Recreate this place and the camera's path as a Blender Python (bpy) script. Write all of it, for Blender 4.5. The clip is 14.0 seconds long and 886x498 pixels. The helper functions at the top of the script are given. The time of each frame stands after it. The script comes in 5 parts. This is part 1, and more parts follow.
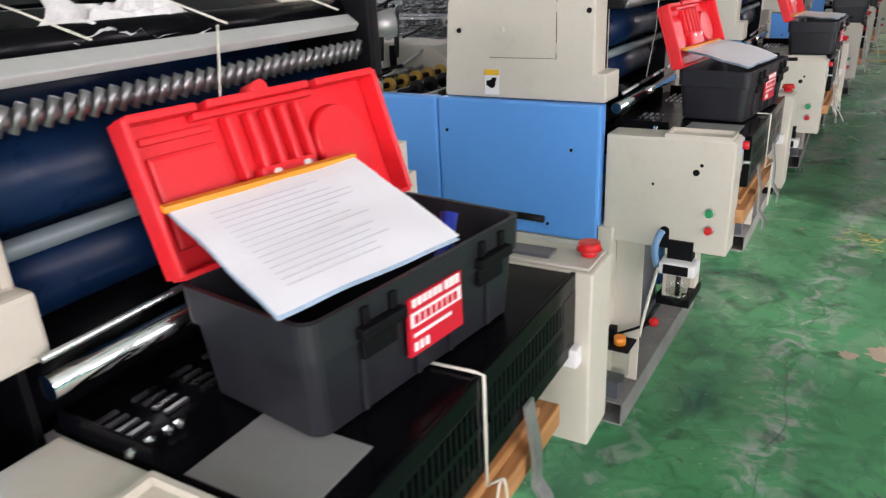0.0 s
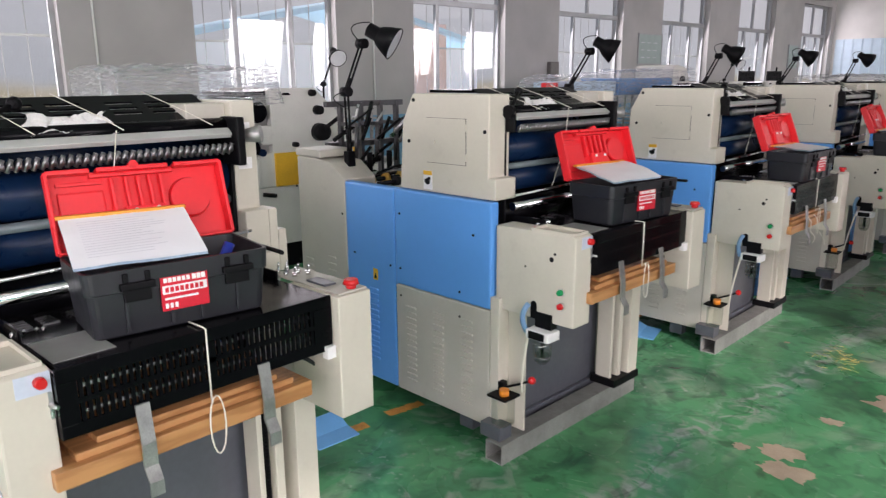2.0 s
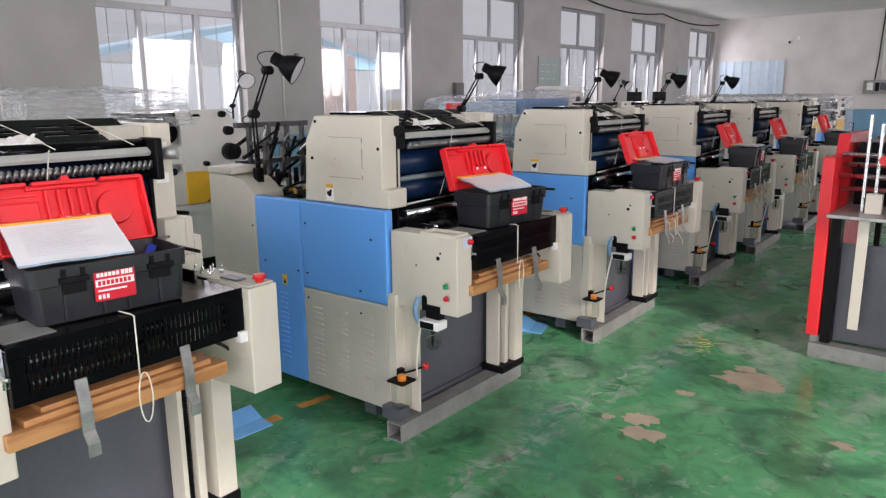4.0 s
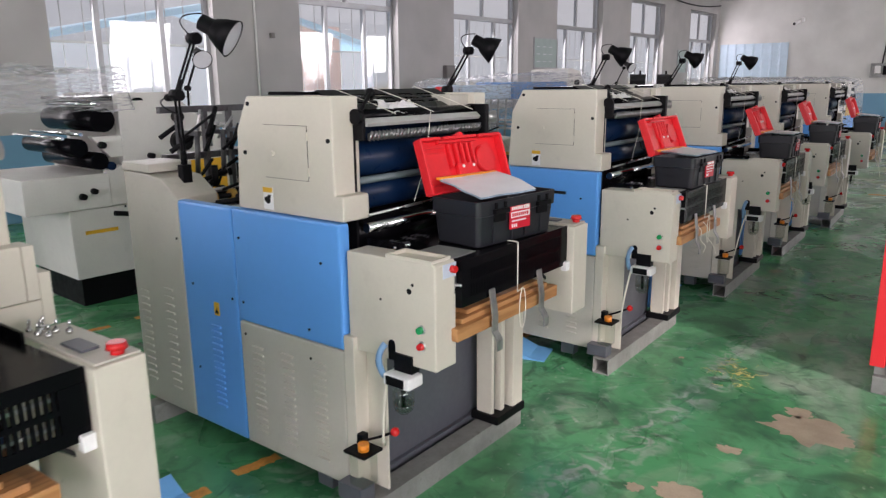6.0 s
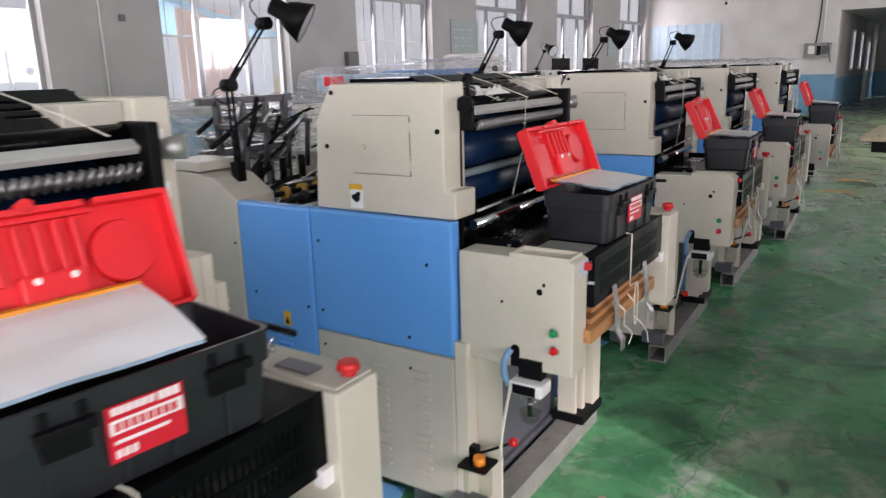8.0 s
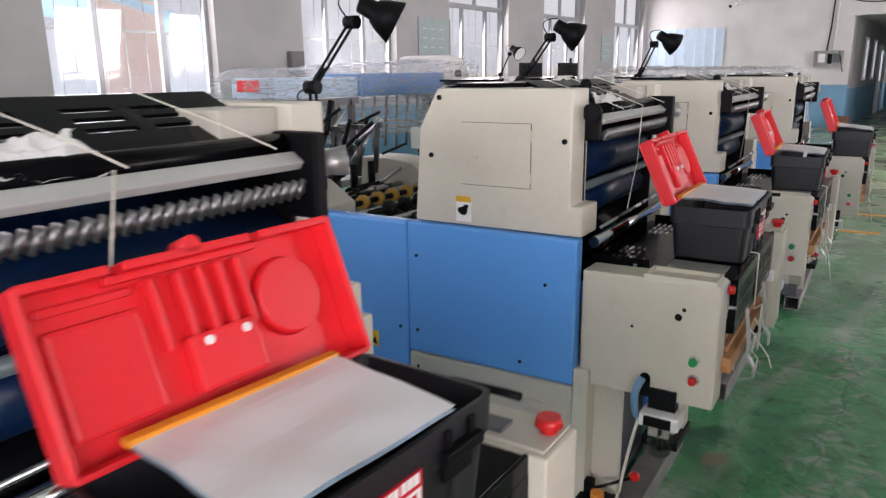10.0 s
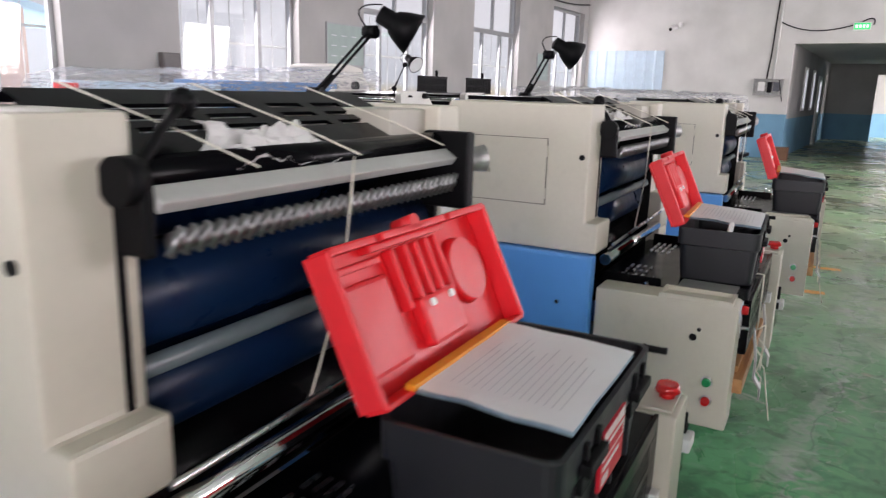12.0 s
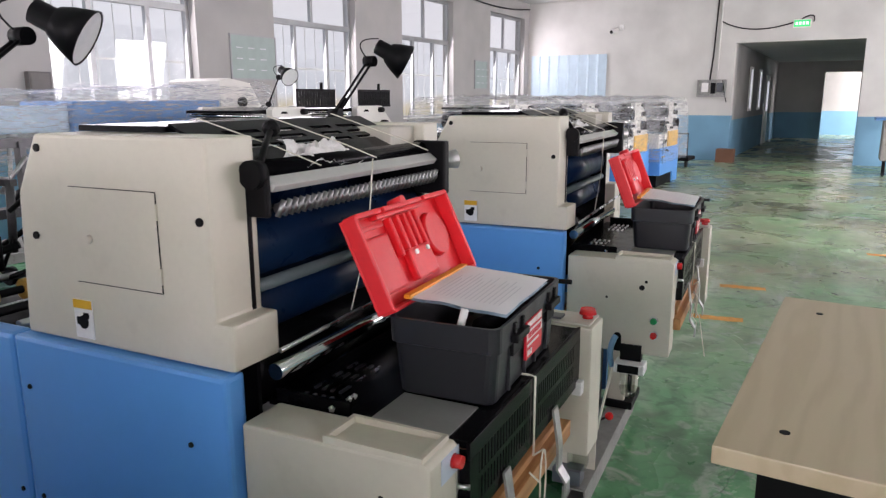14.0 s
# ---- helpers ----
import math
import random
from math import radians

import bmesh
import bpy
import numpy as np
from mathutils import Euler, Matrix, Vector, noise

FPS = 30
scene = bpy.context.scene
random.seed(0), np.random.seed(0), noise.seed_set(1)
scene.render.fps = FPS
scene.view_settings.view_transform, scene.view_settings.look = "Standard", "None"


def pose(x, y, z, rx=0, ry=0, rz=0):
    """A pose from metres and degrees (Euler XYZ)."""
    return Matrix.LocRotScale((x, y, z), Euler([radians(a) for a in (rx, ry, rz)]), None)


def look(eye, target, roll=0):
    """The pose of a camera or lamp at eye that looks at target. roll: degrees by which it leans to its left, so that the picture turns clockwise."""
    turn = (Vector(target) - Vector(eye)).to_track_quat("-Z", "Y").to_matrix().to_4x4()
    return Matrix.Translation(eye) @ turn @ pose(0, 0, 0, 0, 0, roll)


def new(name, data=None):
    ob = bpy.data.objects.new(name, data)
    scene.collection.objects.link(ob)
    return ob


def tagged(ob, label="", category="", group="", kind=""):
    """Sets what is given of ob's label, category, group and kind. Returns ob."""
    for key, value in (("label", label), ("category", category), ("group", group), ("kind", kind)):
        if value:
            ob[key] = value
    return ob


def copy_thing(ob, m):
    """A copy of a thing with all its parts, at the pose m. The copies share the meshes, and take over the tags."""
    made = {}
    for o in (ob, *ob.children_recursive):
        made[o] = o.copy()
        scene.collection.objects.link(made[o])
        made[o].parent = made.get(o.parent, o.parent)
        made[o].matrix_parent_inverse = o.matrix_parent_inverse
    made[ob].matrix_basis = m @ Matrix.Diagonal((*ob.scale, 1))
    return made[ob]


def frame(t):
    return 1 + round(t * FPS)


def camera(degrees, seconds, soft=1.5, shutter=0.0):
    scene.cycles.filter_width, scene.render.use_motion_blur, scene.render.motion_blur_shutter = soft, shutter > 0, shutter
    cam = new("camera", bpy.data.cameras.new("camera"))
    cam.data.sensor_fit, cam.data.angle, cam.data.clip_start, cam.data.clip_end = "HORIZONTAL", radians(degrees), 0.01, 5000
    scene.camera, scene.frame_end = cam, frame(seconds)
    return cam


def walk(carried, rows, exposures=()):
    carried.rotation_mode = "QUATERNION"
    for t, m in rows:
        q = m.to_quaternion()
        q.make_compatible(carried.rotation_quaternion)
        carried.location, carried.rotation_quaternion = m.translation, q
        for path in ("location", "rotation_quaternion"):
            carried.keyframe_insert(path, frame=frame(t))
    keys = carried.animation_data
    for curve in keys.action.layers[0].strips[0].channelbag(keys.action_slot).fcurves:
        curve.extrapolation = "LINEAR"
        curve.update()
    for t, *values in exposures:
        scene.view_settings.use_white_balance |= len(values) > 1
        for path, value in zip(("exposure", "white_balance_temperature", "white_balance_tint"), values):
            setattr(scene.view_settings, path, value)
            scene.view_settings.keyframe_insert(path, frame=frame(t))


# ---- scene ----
cam = camera(63.8, 14.0, soft=1.3, shutter=0.3)
PATH = [
    (0, (0.803, 0.351, 1.479), (-0.249, 1.884, 0.741), -2.87),
    (0.5, (1.056, 0.500, 1.503), (-0.172, 1.912, 0.799), -3.26),
    (1, (1.340, 0.570, 1.504), (-0.076, 1.838, 0.881), -1.69),
    (1.5, (1.611, 0.478, 1.515), (0.170, 1.774, 1.021), -0.73),
    (2, (1.917, 0.388, 1.542), (0.482, 1.702, 1.078), -0.38),
    (2.5, (2.189, 0.357, 1.532), (0.744, 1.666, 1.086), -0.04),
    (3, (2.277, 0.238, 1.539), (0.846, 1.575, 1.132), -0.06),
    (3.5, (2.301, 0.128, 1.535), (0.976, 1.576, 1.155), -0.50),
    (3.7, (2.295, 0.138, 1.564), (1.009, 1.616, 1.163), -0.44),
    (6, (1.765, 0.853, 1.520), (0.507, 2.340, 1.068), -0.57),
    (6.5, (1.610, 1.211, 1.512), (0.358, 2.704, 1.061), -0.86),
    (7, (1.407, 1.556, 1.539), (0.182, 3.066, 1.070), -2.55),
    (7.5, (1.306, 1.979, 1.526), (0.139, 3.530, 1.042), -2.18),
    (8, (1.232, 2.430, 1.519), (0.100, 4.005, 1.032), -1.55),
    (8.2, (1.178, 2.624, 1.530), (0.070, 4.218, 1.047), -1.61),
    (10.5, (0.792, 4.559, 1.528), (-0.352, 6.131, 1.056), -0.44),
    (11, (0.738, 4.934, 1.517), (-0.390, 6.523, 1.067), -0.13),
    (11.5, (0.654, 5.269, 1.541), (-0.436, 6.880, 1.076), 1.38),
    (12, (0.633, 5.654, 1.515), (-0.393, 7.314, 1.076), 1.65),
    (12.5, (0.661, 6.011, 1.527), (-0.326, 7.694, 1.090), 1.34),
    (13, (0.688, 6.307, 1.538), (-0.270, 8.009, 1.107), 0.58),
    (13.5, (0.808, 6.565, 1.546), (-0.142, 8.272, 1.119), 0.30),
    (14, (0.878, 6.691, 1.548), (-0.085, 8.394, 1.135), -0.16),
]
walk(cam, [(t, look(eye, target, roll)) for t, eye, target, roll in PATH], [(0.0, -0.3, 6300, 25), (2.5, -0.45, 6300, 25), (6.5, -0.42, 6300, 25), (8.0, -0.28, 6300, 25), (10.5, 0.05, 6300, 25), (14.0, 0.12, 6300, 25)])

# ---- light ----
world = bpy.data.worlds.new("sky")
scene.world = world
world.use_nodes = True
wn = world.node_tree.nodes
sky = wn.new("ShaderNodeTexSky")
sky.sky_type, sky.sun_disc = 'NISHITA', False
SUN_EL, SUN_AZ = radians(24), radians(112)
sky.sun_elevation, sky.sun_rotation = SUN_EL, SUN_AZ
wn["Background"].inputs[1].default_value = 0.12
world.node_tree.links.new(sky.outputs[0], wn["Background"].inputs[0])

WEST, EAST, SOUTH, NORTH, CEIL = -7.2, 7.0, -7.0, 25.9, 4.1
SILL, TRANSOM, HEAD, WIN_W = 1.14, 2.79, 3.68, 2.17
# unseen south windows, added to brighten the press faces turned south
SOUTH_FILL_X = [-1.4, 1.6, 4.6]
# unseen east windows; the gap from 1.5 to 13.2 keeps the aisle dim
EAST_Y = [-5.4, -2.0, 1.5, 13.2, 16.6, 20.5, 24.5]
WIN_Y = [-2.0, 1.8, 5.55, 9.21, 12.92, 16.66, 20.4, 24.5]

sun = new("sun", bpy.data.lights.new("sun", 'SUN'))
sun.data.energy, sun.data.angle, sun.data.color = 4.0, radians(2.5), (1.0, 0.93, 0.82)
sun.matrix_world = look((0, 0, 0), (-math.sin(SUN_AZ) * math.cos(SUN_EL), -math.cos(SUN_AZ) * math.cos(SUN_EL), -math.sin(SUN_EL)))


def window_light(x, y, to, watts):
    lamp = new("window_light", bpy.data.lights.new("window_light", 'AREA'))
    lamp.data.shape, lamp.data.size, lamp.data.size_y = 'RECTANGLE', WIN_W - 0.1, HEAD - SILL - 0.1
    lamp.data.energy, lamp.data.color = watts, (1.0, 0.955, 0.925)
    lamp.matrix_world = look((x, y, (SILL + HEAD) / 2), (x + to, y, (SILL + HEAD) / 2 - 0.25))
    return lamp


for wy in WIN_Y:
    window_light(WEST - 0.16, wy, 1, 75)
for wy in EAST_Y:
    window_light(EAST + 0.16, wy, -1, 240)
for wx in SOUTH_FILL_X:
    ob = window_light(0, 0, 1, 240)
    ob.matrix_world = pose(wx, SOUTH - 0.16, 0, 0, 0, 90) @ ob.matrix_world


# ---- materials ----
def mat(name, color, rough=0.5, metal=0.0, vary=0.08, scale=6.0, bump=0.0, bump_scale=60.0, spots=0.0, spot_color=(0.05, 0.04, 0.03), spot_scale=9.0, coat=0.0, spec=0.5, rvar=0.07):
    """Base colour with slow and fine variation, optional stains and fine relief."""
    m = bpy.data.materials.new(name)
    m.use_nodes = True
    nt, N = m.node_tree, m.node_tree.nodes
    L = nt.links.new
    b = N["Principled BSDF"]
    b.inputs["Metallic"].default_value = metal
    b.inputs["Coat Weight"].default_value = coat
    b.inputs["Specular IOR Level"].default_value = spec
    co = N.new("ShaderNodeTexCoord").outputs["Object"]

    def noise_tex(s, detail=4.0):
        n = N.new("ShaderNodeTexNoise")
        n.inputs["Scale"].default_value, n.inputs["Detail"].default_value = s, detail
        L(co, n.inputs["Vector"])
        return n.outputs["Fac"]

    def ramp(src, lo, hi, a, c):
        r = N.new("ShaderNodeMapRange")
        r.inputs[1].default_value, r.inputs[2].default_value, r.inputs[3].default_value, r.inputs[4].default_value = lo, hi, a, c
        L(src, r.inputs[0])
        return r.outputs[0]
    hsv = N.new("ShaderNodeHueSaturation")
    hsv.inputs["Color"].default_value = (*color, 1)
    mixv = N.new("ShaderNodeMath")
    mixv.operation = 'MULTIPLY'
    L(ramp(noise_tex(scale), 0.3, 0.7, 1 - vary, 1 + vary), mixv.inputs[0])
    L(ramp(noise_tex(scale * 14), 0.3, 0.7, 1 - vary * 0.5, 1 + vary * 0.5), mixv.inputs[1])
    L(mixv.outputs[0], hsv.inputs["Value"])
    out = hsv.outputs[0]
    if spots:
        mx = N.new("ShaderNodeMix")
        mx.data_type = 'RGBA'
        L(ramp(noise_tex(spot_scale, 8.0), 0.6, 0.75, 0, spots), mx.inputs["Factor"])
        L(out, mx.inputs["A"])
        mx.inputs["B"].default_value = (*spot_color, 1)
        out = mx.outputs["Result"]
    L(out, b.inputs["Base Color"])
    L(ramp(noise_tex(scale * 3), 0.3, 0.7, max(0.02, rough - rvar), min(1, rough + rvar)), b.inputs["Roughness"])
    if bump:
        bp = N.new("ShaderNodeBump")
        bp.inputs["Strength"].default_value, bp.inputs["Distance"].default_value = bump, 0.002
        L(noise_tex(bump_scale), bp.inputs["Height"])
        L(bp.outputs[0], b.inputs["Normal"])
    return m


BEIGE = mat("beige_enamel", (0.60, 0.565, 0.475), 0.42, rvar=0.03, vary=0.03, bump=0.05, bump_scale=300, spots=0.12, spot_color=(0.3, 0.27, 0.22), spot_scale=14)
BEIGE_D = mat("grey_beige_enamel", (0.50, 0.475, 0.41), 0.45, rvar=0.03, vary=0.04, bump=0.05, bump_scale=300, spots=0.1, spot_scale=14)
BLUE = mat("sky_blue_enamel", (0.11, 0.35, 0.80), 0.3, vary=0.025, scale=2.0, bump=0.03, bump_scale=300, rvar=0.02)
BLACK = mat("black_enamel", (0.003, 0.003, 0.004), 0.2, vary=0.2, bump=0.03, bump_scale=200, spec=0.08)
BLACK_M = mat("matt_black", (0.004, 0.004, 0.005), 0.5, vary=0.2, spec=0.14)
RUBBER = mat("black_rubber", (0.008, 0.008, 0.009), 0.55, vary=0.2, spec=0.3)
NAVY = mat("navy_rubber_roller", (0.003, 0.014, 0.045), 0.32, vary=0.15, spec=0.16)
STEEL = mat("brushed_steel", (0.55, 0.55, 0.56), 0.3, 1.0, vary=0.1)
CHROME = mat("chrome", (0.75, 0.75, 0.76), 0.12, 1.0, vary=0.04)
GALV = mat("galvanised_steel", (0.38, 0.38, 0.37), 0.48, 0.8, vary=0.2, scale=20, spots=0.3, spot_color=(0.12, 0.10, 0.08))
BEAM = mat("grey_painted_steel", (0.25, 0.25, 0.235), 0.55, 0.2, vary=0.15, scale=12, spots=0.5, spot_color=(0.09, 0.08, 0.07), spot_scale=20)
DARK_ST = mat("dark_oily_steel", (0.10, 0.10, 0.105), 0.4, 0.7, vary=0.2, scale=20)
PANEL_G = mat("dark_grey_panel", (0.085, 0.09, 0.105), 0.38, vary=0.12, scale=3)
RED_P = mat("red_plastic", (0.78, 0.020, 0.026), 0.42, vary=0.05, bump=0.08, bump_scale=400)
RED_G = mat("red_knob", (0.60, 0.015, 0.015), 0.25, vary=0.03)
GREEN_G = mat("green_knob", (0.01, 0.28, 0.09), 0.25, vary=0.03)
BOX_P = mat("charcoal_plastic", (0.013, 0.014, 0.018), 0.42, vary=0.1, bump=0.15, bump_scale=500)
PAPER = mat("white_paper", (0.84, 0.84, 0.87), 0.5, vary=0.015, scale=3)
PAPER_P = mat("pink_printed_paper", (0.80, 0.79, 0.82), 0.4, vary=0.02, spots=0.35, spot_color=(0.78, 0.22, 0.30), spot_scale=5)
INK = mat("pale_grey_print", (0.68, 0.68, 0.72), 0.6)
ORANGE = mat("orange_binding", (0.80, 0.30, 0.02), 0.4)
YELLOW = mat("yellow_paint", (0.75, 0.42, 0.02), 0.45)
LAB_RED = mat("red_label", (0.62, 0.012, 0.03), 0.35)
LAB_WH = mat("white_label", (0.82, 0.81, 0.80), 0.35)
GLUE_T = mat("cream_strap", (0.75, 0.72, 0.62), 0.5)


def wood_mat(name, a, b, scale=1.0, rough=0.45):
    m = bpy.data.materials.new(name)
    m.use_nodes = True
    N, L = m.node_tree.nodes, m.node_tree.links.new
    co = N.new("ShaderNodeTexCoord")
    mp = N.new("ShaderNodeMapping")
    mp.inputs["Scale"].default_value = (9 * scale, 1.2 * scale, 9 * scale)
    L(co.outputs["Object"], mp.inputs[0])
    wv = N.new("ShaderNodeTexWave")
    wv.inputs["Scale"].default_value, wv.inputs["Distortion"].default_value, wv.inputs["Detail"].default_value = 1.2, 16.0, 5.0
    L(mp.outputs[0], wv.inputs["Vector"])
    nz = N.new("ShaderNodeTexNoise")
    nz.inputs["Scale"].default_value, nz.inputs["Detail"].default_value = 30, 6
    L(mp.outputs[0], nz.inputs["Vector"])
    ad = N.new("ShaderNodeMath")
    ad.operation = 'MULTIPLY_ADD'
    L(nz.outputs["Fac"], ad.inputs[0])
    ad.inputs[1].default_value = 0.5
    L(wv.outputs["Fac"], ad.inputs[2])
    cr = N.new("ShaderNodeValToRGB")
    cr.color_ramp.elements[0].color, cr.color_ramp.elements[1].color = (*a, 1), (*b, 1)
    cr.color_ramp.elements[0].position, cr.color_ramp.elements[1].position = 0.1, 1.0
    L(ad.outputs[0], cr.inputs[0])
    L(cr.outputs[0], N["Principled BSDF"].inputs["Base Color"])
    N["Principled BSDF"].inputs["Roughness"].default_value = rough
    return m


WOOD = wood_mat("orange_plywood", (0.36, 0.16, 0.055), (0.50, 0.25, 0.095))
TABLE_W = wood_mat("pale_oak_laminate", (0.54, 0.43, 0.285), (0.60, 0.485, 0.335), 0.55, 0.35)


def glass_mat(name, tint=(1, 1, 1), rough=0.02):
    m = bpy.data.materials.new(name)
    m.use_nodes = True
    N, L = m.node_tree.nodes, m.node_tree.links.new
    tr, gl, mx = N.new("ShaderNodeBsdfTransparent"), N.new("ShaderNodeBsdfGlossy"), N.new("ShaderNodeMixShader")
    tr.inputs[0].default_value = (*tint, 1)
    gl.inputs["Roughness"].default_value = rough
    mx.inputs[0].default_value = 0.07
    L(tr.outputs[0], mx.inputs[1]), L(gl.outputs[0], mx.inputs[2])
    L(mx.outputs[0], N["Material Output"].inputs[0])
    return m


GLASS = glass_mat("window_glass", (0.95, 0.97, 0.96))
BOWL = glass_mat("clear_bowl_glass", (0.86, 0.88, 0.86), 0.05)


def film_mat():
    """Wrinkled clear stretch film: partly see-through, with glossy crease streaks."""
    m = bpy.data.materials.new("stretch_film")
    m.use_nodes = True
    N, L = m.node_tree.nodes, m.node_tree.links.new
    co, mp = N.new("ShaderNodeTexCoord"), N.new("ShaderNodeMapping")
    mp.inputs["Scale"].default_value = (2.0, 2.0, 14.0)
    L(co.outputs["Object"], mp.inputs[0])
    nz = N.new("ShaderNodeTexNoise")
    nz.inputs["Scale"].default_value, nz.inputs["Detail"].default_value, nz.inputs["Distortion"].default_value = 3.0, 6.0, 1.2
    L(mp.outputs[0], nz.inputs["Vector"])
    bp = N.new("ShaderNodeBump")
    bp.inputs["Strength"].default_value, bp.inputs["Distance"].default_value = 1.0, 0.03
    L(nz.outputs["Fac"], bp.inputs["Height"])
    b = N["Principled BSDF"]
    b.inputs["Base Color"].default_value = (0.75, 0.77, 0.80, 1)
    b.inputs["Roughness"].default_value = 0.22
    L(bp.outputs[0], b.inputs["Normal"])
    tr, mx, rg = N.new("ShaderNodeBsdfTransparent"), N.new("ShaderNodeMixShader"), N.new("ShaderNodeMapRange")
    rg.inputs[1].default_value, rg.inputs[2].default_value, rg.inputs[3].default_value, rg.inputs[4].default_value = 0.38, 0.70, 0.06, 0.50
    L(nz.outputs["Fac"], rg.inputs[0])
    L(rg.outputs[0], mx.inputs[0]), L(tr.outputs[0], mx.inputs[1]), L(b.outputs[0], mx.inputs[2])
    L(mx.outputs[0], N["Material Output"].inputs[0])
    return m


FILM = film_mat()


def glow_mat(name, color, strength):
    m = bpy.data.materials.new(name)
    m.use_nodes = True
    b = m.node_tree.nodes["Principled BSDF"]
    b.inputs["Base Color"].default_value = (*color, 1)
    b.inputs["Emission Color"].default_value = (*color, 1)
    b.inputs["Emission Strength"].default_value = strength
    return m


def floor_mat():
    """Green floor paint: scuffs, pale dust, bare concrete patches, a duller worn stretch to the north."""
    m = bpy.data.materials.new("green_floor_paint")
    m.use_nodes = True
    N, L = m.node_tree.nodes, m.node_tree.links.new
    b = N["Principled BSDF"]
    co = N.new("ShaderNodeTexCoord").outputs["Object"]

    def nz(scale, detail=5.0, dist=0.0, stretch=None):
        n = N.new("ShaderNodeTexNoise")
        n.inputs["Scale"].default_value, n.inputs["Detail"].default_value, n.inputs["Distortion"].default_value = scale, detail, dist
        if stretch:
            mp = N.new("ShaderNodeMapping")
            mp.inputs["Scale"].default_value = stretch
            L(co, mp.inputs[0])
            L(mp.outputs[0], n.inputs["Vector"])
        else:
            L(co, n.inputs["Vector"])
        return n.outputs["Fac"]

    def rng(src, lo, hi, a=0.0, c=1.0):
        r = N.new("ShaderNodeMapRange")
        r.inputs[1].default_value, r.inputs[2].default_value, r.inputs[3].default_value, r.inputs[4].default_value = lo, hi, a, c
        L(src, r.inputs[0])
        return r.outputs[0]

    def mul(p, q):
        k = N.new("ShaderNodeMath")
        k.operation = 'MULTIPLY'
        for s, i in ((p, 0), (q, 1)):
            if isinstance(s, (int, float)):
                k.inputs[i].default_value = s
            else:
                L(s, k.inputs[i])
        return k.outputs[0]

    def over(base, col, fac):
        x = N.new("ShaderNodeMix")
        x.data_type = 'RGBA'
        L(fac, x.inputs["Factor"])
        if isinstance(base, tuple):
            x.inputs["A"].default_value = (*base, 1)
        else:
            L(base, x.inputs["A"])
        x.inputs["B"].default_value = (*col, 1)
        return x.outputs["Result"]
    sep = N.new("ShaderNodeSeparateXYZ")
    L(co, sep.inputs[0])
    c = over((0.055, 0.250, 0.100), (0.115, 0.390, 0.175), rng(nz(0.9, 4), 0.35, 0.65))
    c = over(c, (0.018, 0.095, 0.050), mul(rng(nz(2.2, 8, 1.0), 0.50, 0.66), 0.8))
    worn = rng(sep.outputs["Y"], 8.5, 14.0)
    c = over(c, (0.30, 0.295, 0.20), mul(worn, rng(nz(0.7, 8, 0.5), 0.3, 0.62, 0.25, 0.85)))
    c = over(c, (0.46, 0.52, 0.42), mul(rng(nz(1.6, 10, 1.5, (1.0, 0.4, 1.0)), 0.56, 0.68), 0.6))
    c = over(c, (0.42, 0.45, 0.40), mul(rng(nz(5.0, 9, 2.0), 0.56, 0.66), mul(rng(nz(0.8, 2), 0.46, 0.60), 0.55)))
    c = over(c, (0.30, 0.24, 0.165), mul(rng(nz(1.15, 4, 0.4), 0.69, 0.705), 0.8))
    off = N.new("ShaderNodeMath")
    off.operation = 'MULTIPLY_ADD'
    off.inputs[1].default_value, off.inputs[2].default_value = 0.5, -0.81
    L(nz(0.9, 6), off.inputs[0])
    dx = N.new("ShaderNodeMath")
    L(sep.outputs["X"], dx.inputs[0])
    L(off.outputs[0], dx.inputs[1])
    ab = N.new("ShaderNodeMath")
    ab.operation = 'ABSOLUTE'
    L(dx.outputs[0], ab.inputs[0])
    c = over(c, (0.40, 0.43, 0.40), mul(rng(ab.outputs[0], 0.14, 0.01), mul(rng(nz(9.0, 10, 1.5), 0.47, 0.60), 0.8)))
    c = over(c, (0.03, 0.05, 0.04), mul(rng(ab.outputs[0], 0.006, 0.002), mul(rng(nz(2.0, 3), 0.42, 0.5), 0.4)))
    c = over(c, (0.02, 0.045, 0.03), mul(rng(nz(3.1, 9, 2.5), 0.60, 0.68), 0.6))
    c = over(c, (0.022, 0.085, 0.045), mul(rng(nz(11.0, 10, 1.0), 0.48, 0.68), 0.45))
    c = over(c, (0.44, 0.50, 0.42), mul(rng(nz(26.0, 8, 0.6), 0.62, 0.70), mul(rng(nz(1.9, 3), 0.42, 0.60), 0.5)))
    L(c, b.inputs["Base Color"])
    rough = rng(nz(1.5, 8, 1.0), 0.35, 0.7, 0.14, 0.46)
    L(rough, b.inputs["Roughness"])
    bp = N.new("ShaderNodeBump")
    bp.inputs["Strength"].default_value, bp.inputs["Distance"].default_value = 0.12, 0.004
    L(nz(7.0, 6), bp.inputs["Height"])
    L(bp.outputs[0], b.inputs["Normal"])
    return m


